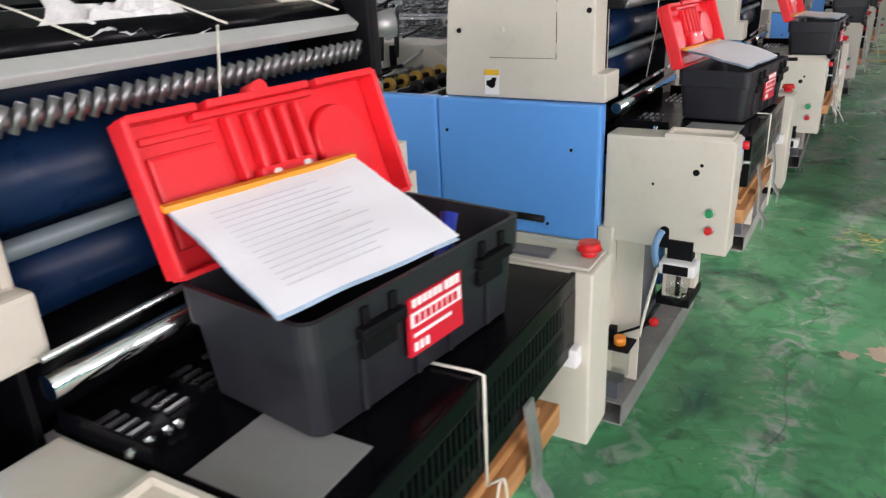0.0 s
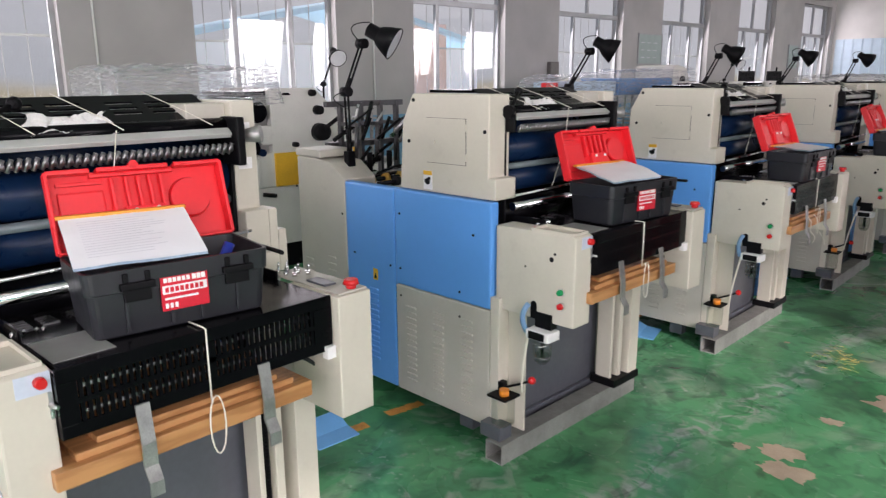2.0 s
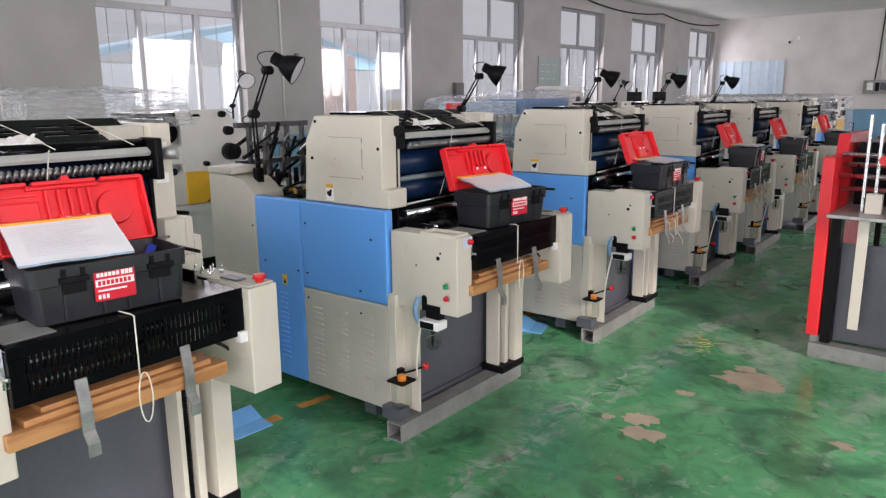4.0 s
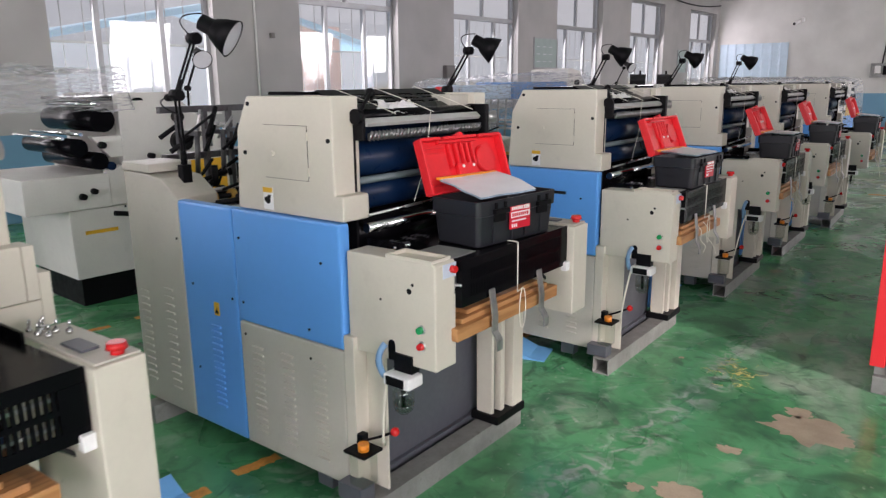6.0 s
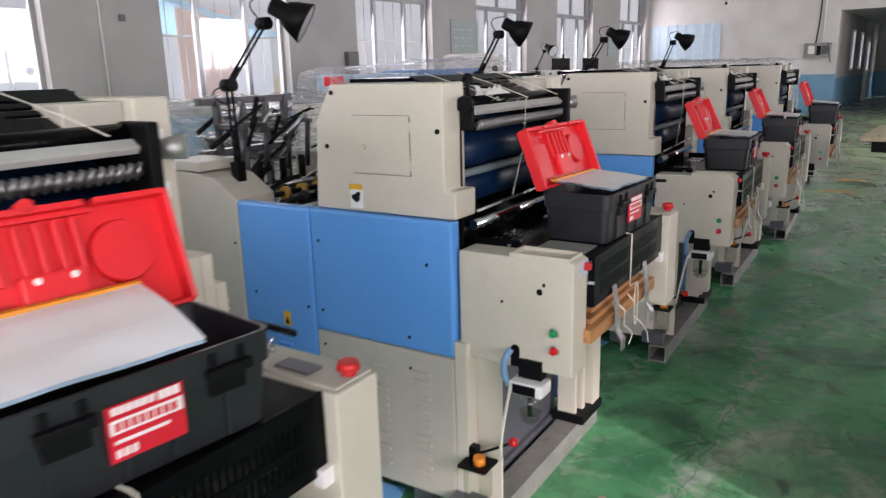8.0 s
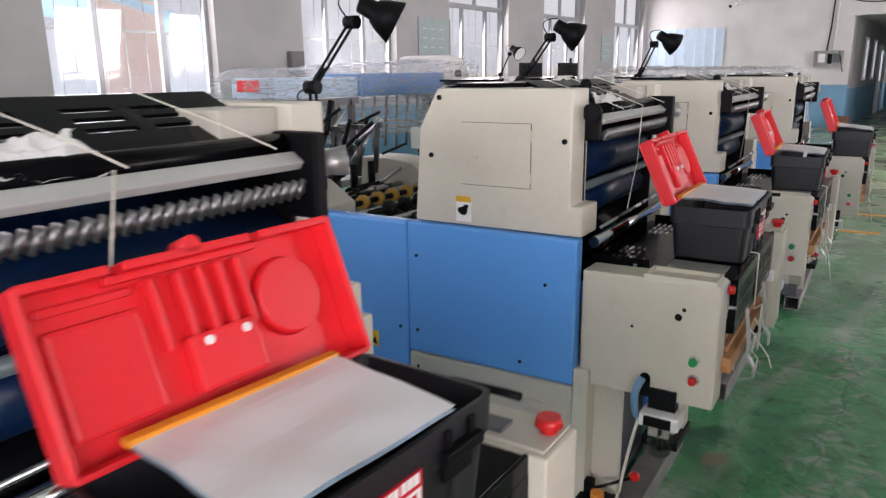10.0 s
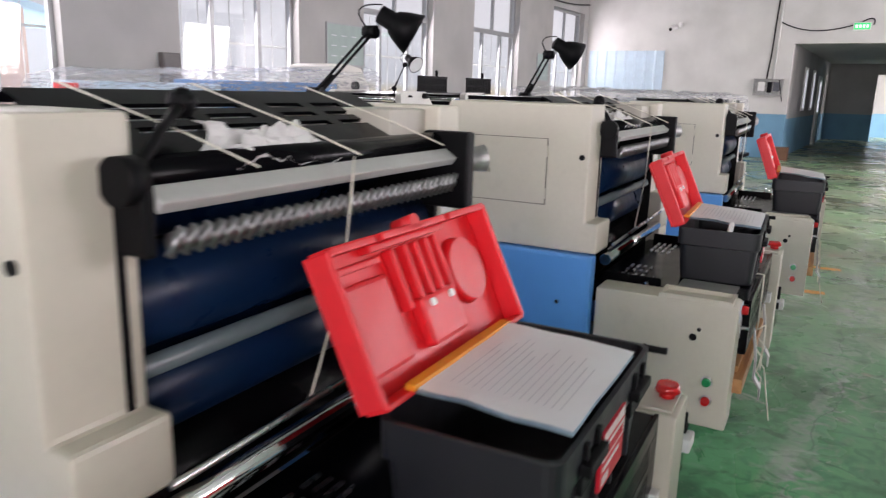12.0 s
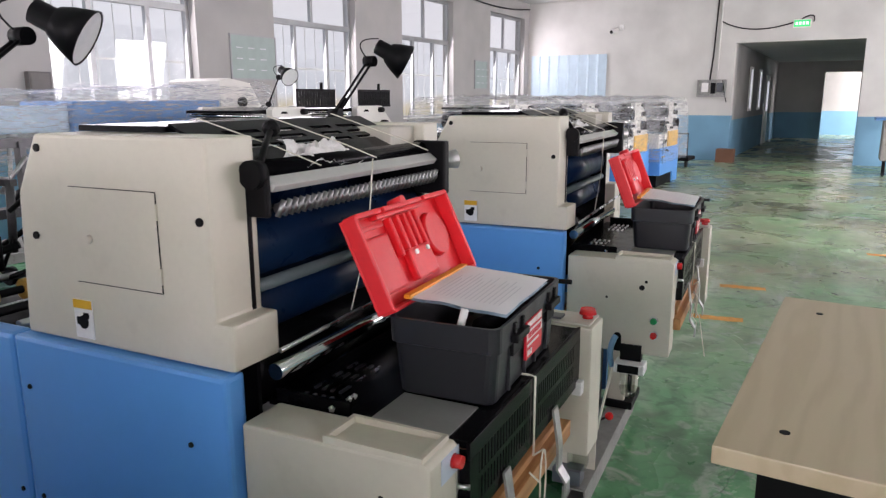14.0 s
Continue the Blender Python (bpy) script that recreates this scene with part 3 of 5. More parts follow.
    part("housing_step", box(B(), (-0.06, 0.9055, 1.02), (0.015, 0.935, 1.155), 0.004), BEIGE, P)
    part("housing_step", box(B(), (-0.06, 0.9355, 0.95), (0.015, 0.965, 1.085), 0.004), BEIGE, P)
    part("far_post_cover", box(B(), (-0.06, 0.83, 0.60), (0.015, 0.935, 1.019), 0.004), BEIGE, P)
    part("data_plate", box(box(B(), (-0.0299, 0.838, 1.385), (-0.0285, 0.885, 1.42)), (-0.0299, 0.838, 1.28), (-0.0285, 0.885, 1.315)), LAB_WH, fh)
    # inner works between the housings
    part("inner_wall", box(box(box(B(), (-0.50, 0.118, 0.70), (-0.03, 0.128, 1.40)), (-0.50, 0.812, 0.70), (-0.03, 0.822, 1.40)), (-0.51, 0.128, 0.70), (-0.49, 0.812, 1.40)), BLACK_M, P, "black inner frame plates")
    cov = B()
    m_cov = Matrix.Translation((-0.225, 0, 1.50)) @ Matrix.Rotation(radians(23), 4, 'Y')
    rows = [0.0, 0.045, 0.060, 0.078, 0.093, 0.111, 0.126, 0.20]
    groups = [0.13, 0.225, 0.335, 0.365, 0.455, 0.52, 0.60, 0.63, 0.71, 0.81]
    for a, b in zip(rows[::2], rows[1::2]):
        box(cov, (a, 0.13, -0.003), (b, 0.81, 0.003))
    for a, b in zip(rows[1::2], rows[2::2]):
        for c, d in zip(groups[::2], groups[1::2]):
            box(cov, (a, c, -0.003), (b, d, 0.003))
    part("slotted_cover", turned(cov, m_cov), BLACK, P, "black slotted sheet metal top cover")
    # added white sheet: stands in for bright window light seen through the slots
    part("slot_light_sheet", turned(box(B(), (0.035, 0.205, -0.016), (0.135, 0.47, -0.014)), m_cov), PAPER, P, "white sheet added below the slots for light seen through them")
    part("far_block", box(B(), (-0.30, 0.70, 1.40), (-0.06, 0.824, 1.478), 0.005), BEIGE_D, P)
    part("top_plate", box(B(), (-0.46, 0.115, 1.486), (-0.222, 0.825, 1.498)), BLACK, P)
    rag = B()
    bmesh.ops.create_grid(rag, x_segments=26, y_segments=12, size=0.5)
    for v in rag.verts:
        x, y = v.co.x, v.co.y
        v.co = Vector((-0.045 + y * 0.075, 0.38 + x * 0.22 + 0.02 * math.sin(9 * y + 3 * x), 1.436 - y * 0.04 + 0.022 * noise.noise(Vector((x * 5, y * 3, 1.7))) + 0.012 * noise.noise(Vector((x * 14, y * 8, 4.0)))))
    part("cleaning_cloth", rag, mat("white_cloth", (0.72, 0.71, 0.70), 0.8, vary=0.15, scale=20), P, "crumpled white cleaning cloth")
    bar = B()
    cyl(bar, (-0.03, 0.118, 1.415), (-0.03, 0.84, 1.415), 0.022, 20)
    part("top_roller", bar, BLACK, P)
    part("silver_bar", turned(box(B(), (-0.015, 0.135, -0.008), (0.014, 0.795, 0.008), 0.003), Matrix.Translation((0.008, 0, 1.395)) @ Matrix.Rotation(radians(35), 4, 'Y')), mat("pale_satin_alloy", (0.58, 0.58, 0.565), 0.42, 0.35, vary=0.05, spots=0.2, spot_color=(0.4, 0.38, 0.33)), P, "flat silver guard bar")
    part("bar_holder", box(B(), (-0.05, 0.120, 1.335), (0.015, 0.134, 1.42), 0.006), BLACK_M, P)
    part("bar_holder", box(B(), (-0.05, 0.797, 1.30), (0.045, 0.824, 1.44), 0.006), BLACK_M, P)
    sp = B()
    for k in range(34):
        y = 0.145 + 0.0192 * k
        cyl(sp, (0.017, y, 1.335), (0.024, y + 0.012, 1.366), 0.006, 8)
        cyl(sp, (0.015, y + 0.004, 1.35), (0.015, y + 0.015, 1.35), 0.011, 8)
    part("spiral_shaft", sp, mat("ribbed_steel", (0.26, 0.26, 0.265), 0.35, 0.9, vary=0.15, scale=30), P, "ribbed steel distributor shaft")
    kn = B()
    cyl(kn, (-0.01, 0.826, 1.385), (0.005, 0.855, 1.385), 0.014, 12), cyl(kn, (0.0, 0.842, 1.383), (0.038, 0.882, 1.388), 0.018, 18, 0.026)
    part("grip_knob", kn, GALV, P, "grey round grip knob")
    kn = B()
    cyl(kn, (-0.01, 0.105, 1.415), (-0.01, 0.13, 1.415), 0.026, 18)
    tube(kn, [(-0.0, 0.12, 1.42), (-0.05, 0.20, 1.46), (-0.09, 0.27, 1.49)], 0.007)
    bmesh.ops.create_icosphere(kn, subdivisions=2, radius=0.019, matrix=Matrix.Translation((-0.09, 0.27, 1.49)))
    part("lever", kn, BLACK_M, P, "black lever with ball knob")
    for x, z, r, m, nm in ((-0.10, 1.262, 0.062, NAVY, "ink_roller"), (-0.05, 1.192, 0.013, mat("grey_roller", (0.10, 0.13, 0.14), 0.35), "rider_roller"), (-0.11, 1.135, 0.058, NAVY, "blanket_cylinder"), (-0.14, 0.99, 0.085, BLACK, "impression_cylinder"), (-0.20, 1.35, 0.045, NAVY, "ink_roller")):
        part(nm, cyl(B(), (x, 0.13, z), (x, 0.81, z), r, 28), m, P)
    part("chrome_bar", cyl(B(), (0.005, 0.13, 1.035), (0.005, 0.81, 1.035), 0.017, 18), CHROME, P)
    part("tie_rod", cyl(B(), (0.028, 0.12, 1.085), (0.028, 0.83, 1.10), 0.005, 8), STEEL, P)
    st = B()
    for y, z0, x0 in ((0.24, 1.50, -0.2), (0.45, 1.50, -0.2), (0.70, 1.50, -0.2)):
        tube(st, [(x0, y - 0.06, 1.512), (-0.05, y, 1.455), (0.03, y + 0.03, 1.42)], 0.0014, 5)
    tube(st, [(0.032, 0.46, 1.42), (0.034, 0.43, 1.25), (0.03, 0.36, 1.10)], 0.0016, 5)
    part("packing_strap", st, GLUE_T, P, "thin translucent packing strap")
    # delivery deck
    deck = B()
    box(deck, (-0.02, 0.135, 0.962), (0.4075, 0.822, 0.975), 0.003)
    box(deck, (0.0, 0.135, 0.975), (0.17, 0.14, 1.0)), box(deck, (0.0, 0.815, 0.975), (0.17, 0.822, 1.0))
    part("delivery_deck", deck, BLACK, P, "glossy black sheet metal delivery deck")
    rl = B()
    for y in (0.17, 0.23, 0.29, 0.35, 0.62, 0.68, 0.74):
        for x in (0.035, 0.055, 0.075, 0.095):
            box(rl, (x - 0.003, y - 0.018, 0.9745), (x + 0.004, y + 0.018, 0.979))
    part("deck_slots", rl, STEEL, P)
    bl = B()
    for y in (0.135, 0.16, 0.185, 0.20):
        bmesh.ops.create_icosphere(bl, subdivisions=1, radius=0.008, matrix=Matrix.Translation((0.13 + 0.1 * (y - 0.13), y, 0.981)))
    part("deck_balls", bl, CHROME, P)
    part("plate", box(B(), (0.21, 0.14, 0.9755), (0.37, 0.27, 0.9772)), mat("dull_zinc", (0.30, 0.30, 0.29), 0.5, 0.3, vary=0.05), P, "dull grey zinc plate")
    g = B()
    box(g, (0.408, 0.126, 0.945), (0.416, 0.823, 0.978), 0.002), box(g, (0.408, 0.126, 0.822), (0.416, 0.823, 0.852), 0.002)
    box(g, (0.408, 0.126, 0.852), (0.416, 0.165, 0.945)), box(g, (0.408, 0.765, 0.852), (0.416, 0.823, 0.945)), box(g, (0.408, 0.452, 0.852), (0.416, 0.478, 0.945))
    box(g, (0.408, 0.165, 0.893), (0.416, 0.765, 0.905))
    for k in range(40):
        y = 0.165 + 0.015 * (k + 0.5)
        box(g, (0.4085, y - 0.0042, 0.852), (0.4155, y + 0.0042, 0.945))
    box(g, (0.30, 0.126, 0.822), (0.408, 0.132, 0.962)), box(g, (0.30, 0.817, 0.822), (0.408, 0.823, 0.962))
    # two strips added behind the slots to give their bright dots of light
    for z in (0.866, 0.924):
        part("slot_glint_strip", box(B(), (0.402, 0.17, z), (0.4075, 0.76, z + 0.008)), STEEL, P, "steel strip added behind the guard slots to make bright dots")
    part("front_guard", g, BLACK, P, "black slotted front guard plate")
    # near control cabinet
    cabn = part("control_box", prism(B(), [(0.015, 0.632), (0.015, 0.978), (0.385, 0.982), (0.395, 0.974), (0.395, 0.632), (0.10, 0.632)], 0.019, 0.125, 0.006), BEIGE, P, "beige sheet metal control box")
    tray = B()
    for lo, hi in (((0.19, 0.004, 0.975), (0.380, 0.012, 0.992)), ((0.19, 0.092, 0.975), (0.380, 0.10, 0.992)), ((0.19, 0.012, 0.975), (0.198, 0.092, 0.992)), ((0.372, 0.012, 0.975), (0.380, 0.092, 0.992))):
        box(tray, lo, hi)
    part("tray_rim", tray, BEIGE, cabn)
    part("green_button", knob(B(), (0.337, -0.012, 0.764), 0.0125, 0.017), GREEN_G, cabn)
    part("red_button", knob(B(), (0.339, -0.012, 0.710), 0.0125, 0.017), RED_G, cabn)
    part("button_collar", knob(knob(B(), (0.337, -0.012, 0.764), 0.016, 0.004), (0.339, -0.012, 0.710), 0.016, 0.004), STEEL, cabn)
    hl = B()
    for x, z, r in ((0.289, 0.882, 0.010), (0.303, 0.905, 0.0055), (0.165, 0.835, 0.0045)):
        cyl(hl, (x, -0.010, z), (x, -0.0128, z), r, 14)
    part("hole", hl, BLACK_M, cabn)
    part("stop_button", knob(B(), (0.395, 0.085, 0.955), 0.013, 0.018, (1, 0, 0)), RED_G, cabn)
    part("button_plate", box(B(), (0.395, 0.04, 0.93), (0.3962, 0.107, 0.975)), mat("pale_blue_plate", (0.55, 0.62, 0.72), 0.4), cabn)
    lt = B()
    cyl(lt, (0.395, 0.10, 0.90), (0.417, 0.108, 0.898), 0.005, 10), box(lt, (0.3945, 0.098, 0.87), (0.3975, 0.107, 0.93))
    part("latch", lt, STEEL, cabn)
    part("cable_slot", cyl(box(B(), (0.195, -0.0135, 0.634), (0.225, -0.011, 0.69)), (0.21, -0.011, 0.69), (0.21, -0.0135, 0.69), 0.015, 14), BLACK_M, cabn)
    for ob in cabn.children:
        ob.location.y = 0.031 if ob.name.split('.')[0] in ('green_button', 'red_button', 'button_collar', 'hole', 'cable_slot') else 0.017
    # far control post
    po = part("control_post", box(B(), (0.22, 0.8255, 0.622), (0.445, 0.94, 0.975), 0.005), BEIGE, P, "cream control post")
    part("control_plate", box(B(), (0.12, 0.835, 0.976), (0.435, 0.935, 0.982), 0.002), BEIGE_D, po)
    kb = B()
    cyl(kb, (0.415, 0.895, 0.98), (0.415, 0.895, 0.994), 0.014, 16), cyl(kb, (0.415, 0.895, 0.994), (0.415, 0.895, 1.008), 0.023, 20, 0.019)
    part("emergency_stop", kb, RED_G, po, "red mushroom emergency stop")
    tg = B()
    for k, (x, y) in enumerate(((0.13, 0.85), (0.13, 0.88), (0.15, 0.865), (0.17, 0.85), (0.18, 0.885), (0.20, 0.86), (0.21, 0.90))):
        cyl(tg, (x, y, 0.98), (x, y, 0.994), 0.007, 10), cyl(tg, (x, y, 0.994), (x + 0.006, y, 1.014), 0.003, 8)
    part("toggle_switches", tg, CHROME, po)
    part("display", box(B(), (0.27, 0.85, 0.9821), (0.355, 0.89, 0.988)), PANEL_G, po)
    part("white_block", box(B(), (0.405, 0.795, 0.802), (0.430, 0.824, 0.838), 0.003), LAB_WH, P)
    # sheet pile board
    for k, (ya, yb, xe, za, zb) in enumerate(((0.10, 0.745, 0.42, 0.715, 0.758), (0.15, 0.70, 0.40, 0.7585, 0.776), (0.20, 0.66, 0.385, 0.7765, 0.792))):
        part("pile_board", box(B(), (-0.02, ya, za), (xe, yb, zb), 0.003), WOOD, P, "orange-brown plywood pile board")
    for y in (0.29, 0.60):
        br = B()
        prism(br, [(0.4185, 0.850), (0.4235, 0.850), (0.438, 0.76), (0.438, 0.705), (0.458, 0.675), (0.458, 0.640), (0.453, 0.640), (0.453, 0.673), (0.432, 0.703), (0.432, 0.758)], y - 0.016, y + 0.016)
        part("bracket", br, GALV, P, "bent galvanised bracket")
    s = B()
    tube(s, [(0.30, 0.452, 0.979), (0.405, 0.455, 0.981), (0.4195, 0.455, 0.979), (0.4195, 0.455, 0.80)], 0.0024, 6)
    loop = [(0.4195, 0.455, 0.80)] + [(0.442, 0.455 + 0.02 * math.sin(a), 0.745 + 0.075 * math.cos(a)) for a in [i * math.pi / 8 for i in range(17)]]
    tube(s, loop, 0.002, 6)
    part("cable_tie", s, GLUE_T, P, "cream nylon cable tie loop")
    # frame, legs, beam
    part("machine_base", box(B(), (-1.35, 0.09, 0.09), (-0.02, 0.85, 0.60)), BEIGE_D, P)
    part("front_panel", box(B(), (-0.018, 0.12, 0.06), (0.0, 0.80, 0.70)), PANEL_G, P, "dark grey lower front panel")
    part("panel_lip", box(B(), (0.0, 0.12, 0.06), (0.02, 0.80, 0.10), 0.004), PANEL_G, P)
    part("leg_plate", box(B(), (0.003, 0.0, 0.11), (0.05, 0.10, 0.68), 0.004), BEIGE, P)
    part("leg_plate", box(B(), (0.05, 0.06, 0.11), (0.14, 0.07, 0.68), 0.003), BEIGE, P)
    for y0, y1, x1 in ((0.865, 0.945, 0.15), (0.80, 0.83, 0.13), (0.745, 0.765, 0.12)):
        part("column", box(B(), (0.04, y0, 0.12), (x1, y1, 0.70), 0.004), BEIGE, P, "cream lift column")
    ch = B()
    for k in range(46):
        z = 0.14 + 0.0125 * k
        box(ch, (0.085, 0.782, z), (0.10, 0.796, z + 0.008))
    box(ch, (0.07, 0.777, 0.12), (0.085, 0.80, 0.71))
    part("lift_chain", ch, BLACK_M, P)
    part("column_foot", box(B(), (0.02, 0.73, 0.088), (0.16, 0.95, 0.125), 0.004), BLACK_M, P)
    bm = B()
    y0, y1 = -0.07, 0.96
    for lo, hi in (((0.045, y0, 0.0), (0.135, y1, 0.006)), ((0.045, y0, 0.082), (0.135, y1, 0.088)), ((0.045, y0, 0.006), (0.051, y1, 0.082)), ((0.129, y0, 0.006), (0.135, y1, 0.082))):
        box(bm, lo, hi)
    part("floor_beam", bm, BEAM, P, "grey hollow steel floor beam")
    bm = B()
    box(bm, (-1.30, -0.05, 0.0), (-1.21, 0.98, 0.088), 0.004)
    part("floor_beam", bm, BEAM, P)
    part("foot_bracket", box(box(B(), (0.0, -0.055, 0.09), (0.11, 0.02, 0.15), 0.004), (-0.2, 0.03, 0.03), (-0.12, 0.09, 0.10), 0.004), PANEL_G, P)
    # oiler and air filter below the control box
    oc = B()
    box(oc, (0.055, -0.05, 0.153), (0.125, 0.025, 0.275), 0.008)
    ob = part("oil_cup", oc, BOWL, P, "clear plastic oil cup")
    ob.visible_shadow = False
    part("oil_cup_top", box(B(), (0.04, -0.06, 0.276), (0.14, 0.035, 0.286), 0.002), BLACK_M, P)
    part("oil_button", cyl(B(), (0.10, -0.02, 0.286), (0.10, -0.02, 0.312), 0.02, 18), mat("orange_plastic", (0.80, 0.26, 0.02), 0.35), P, "orange plastic cap")
    part("oil_arm", tube(box(B(), (0.05, 0.0, 0.286), (0.075, 0.03, 0.325)), [(0.06, -0.01, 0.30), (0.13, 0.02, 0.328), (0.18, 0.04, 0.352)], 0.005), BLACK_M, P)
    b = B()
    bmesh.ops.create_icosphere(b, subdivisions=2, radius=0.0165, matrix=Matrix.Translation((0.19, 0.045, 0.357)))
    part("ball_knob", b, RED_G, P, "red ball knob")
    part("filter_cap", box(B(), (0.21, -0.03, 0.565), (0.32, 0.045, 0.605), 0.008), LAB_WH, P, "white air filter head")
    gauge = B()
    box(gauge, (0.225, -0.033, 0.57), (0.30, -0.03, 0.60))
    part("filter_label", gauge, BLACK_M, P)
    bw = B()
    prof = [(0.034, 0.564), (0.036, 0.50), (0.030, 0.478), (0.016, 0.464)]
    for (ra, za), (rb, zb) in zip(prof, prof[1:]):
        cyl(bw, (0.265, 0.008, zb), (0.265, 0.008, za), rb, 18, ra)
    ob = part("filter_bowl", bw, BOWL, P, "clear filter bowl")
    ob.visible_shadow = False
    part("filter_stem", cyl(box(B(), (0.225, 0.01, 0.605), (0.30, 0.05, 0.665)), (0.265, 0.008, 0.485), (0.265, 0.008, 0.56), 0.008, 10), BLACK_M, P)
    part("air_hose", tube(B(), arc((0.21, -0.012, 0.70), (0.19, -0.055, 0.66), (0.20, -0.01, 0.585)), 0.011, 10), mat("blue_grey_hose", (0.16, 0.30, 0.48), 0.3), P, "blue-grey air hose")
    part("air_hose", tube(B(), arc((0.205, -0.0, 0.58), (0.17, 0.0, 0.42), (0.15, 0.03, 0.30)), 0.005, 6), GLUE_T, P)
    part("power_cable", tube(B(), arc((0.30, 0.76, 0.80), (0.36, 0.90, 0.72), (0.24, 0.83, 0.66)), 0.006, 8), RUBBER, P)
    # paper feed between the rear covers
    part("feed_table", box(B(), (-1.30, 0.20, 0.93), (-0.55, 0.74, 0.96)), BLACK_M, P)
    for k, x in enumerate((-0.60, -0.70, -0.80, -0.90, -1.0, -1.12, -1.22)):
        rd = cyl(B(), (x, 0.09, 1.03 + 0.012 * (k % 3)), (x, 0.85, 1.03 + 0.012 * (k % 3)), 0.011, 10)
        part("feed_shaft", rd, STEEL if k % 2 else BLACK_M, P)
        if k % 2 == 0:
            wh = B()
            for j in range(6):
                y = 0.20 + 0.1 * j
                cyl(wh, (x, y, 1.03 + 0.012 * (k % 3)), (x, y + 0.022, 1.03 + 0.012 * (k % 3)), 0.028, 14)
            part("feed_wheels", wh, RUBBER if k % 4 else mat("amber_rubber", (0.55, 0.32, 0.06), 0.5), P)
    fd = B()
    for y in (0.28, 0.42, 0.56, 0.68):
        box(fd, (-1.36, y, 0.96), (-1.33, y + 0.02, 1.42)), box(fd, (-1.36, y, 1.30), (-1.18, y + 0.02, 1.32))
        cyl(fd, (-1.22, y + 0.01, 1.10), (-1.20, y + 0.01, 1.32), 0.012, 10)
    box(fd, (-1.37, 0.20, 1.40), (-1.34, 0.74, 1.43)), box(fd, (-1.40, 0.22, 1.18), (-1.35, 0.74, 1.21))
    part("sheet_feeder", fd, DARK_ST, P, "dark steel sheet feeder head")
    rg = random.Random(11)
    for k in range(26):
        a = Vector((rg.uniform(-1.42, -1.12), rg.uniform(0.2, 0.66), rg.uniform(0.98, 1.30)))
        d = Vector((rg.uniform(-0.05, 0.12), rg.uniform(-0.02, 0.16), rg.uniform(0.02, 0.16)))
        part("linkage", cyl(B(), a, a + d, rg.uniform(0.005, 0.013), 8), STEEL if k % 4 == 0 else BLACK_M, P)
    sk = B()
    for y in (0.36, 0.50, 0.62):
        cyl(sk, (-1.19, y, 1.06), (-1.19, y, 1.16), 0.016, 10), cyl(sk, (-1.25, y, 1.22), (-1.25, y + 0.06, 1.34), 0.01, 8)
    part("suckers", sk, BLACK_M, P)
    return tagged(P, "beige and sky blue single-colour offset printing press", "printing press", "row of presses along the aisle")


LV = {}
PRESS_Y = [0.555, 2.4, 4.17, 5.973, 7.525, 9.15]
PRESS_TURN = [4.18, 2.35, 3.0, 4.13, 3.48, 4.46]
PRESS_X = [-0.035, 0.0, 0.012, 0.003, -0.035, -0.003]
proto = make_press()
proto.matrix_world = pose(0, PRESS_Y[0], 0, 0, 0, PRESS_TURN[0])
for x, y, a in list(zip(PRESS_X, PRESS_Y, PRESS_TURN))[1:]:
    copy_thing(proto, pose(x, y, 0, 0, 0, a))


def at_press(i, x, y, z, turn=0):
    return pose(PRESS_X[i], PRESS_Y[i], 0, 0, 0, PRESS_TURN[i]) @ pose(x, y, z, 0, 0, turn)


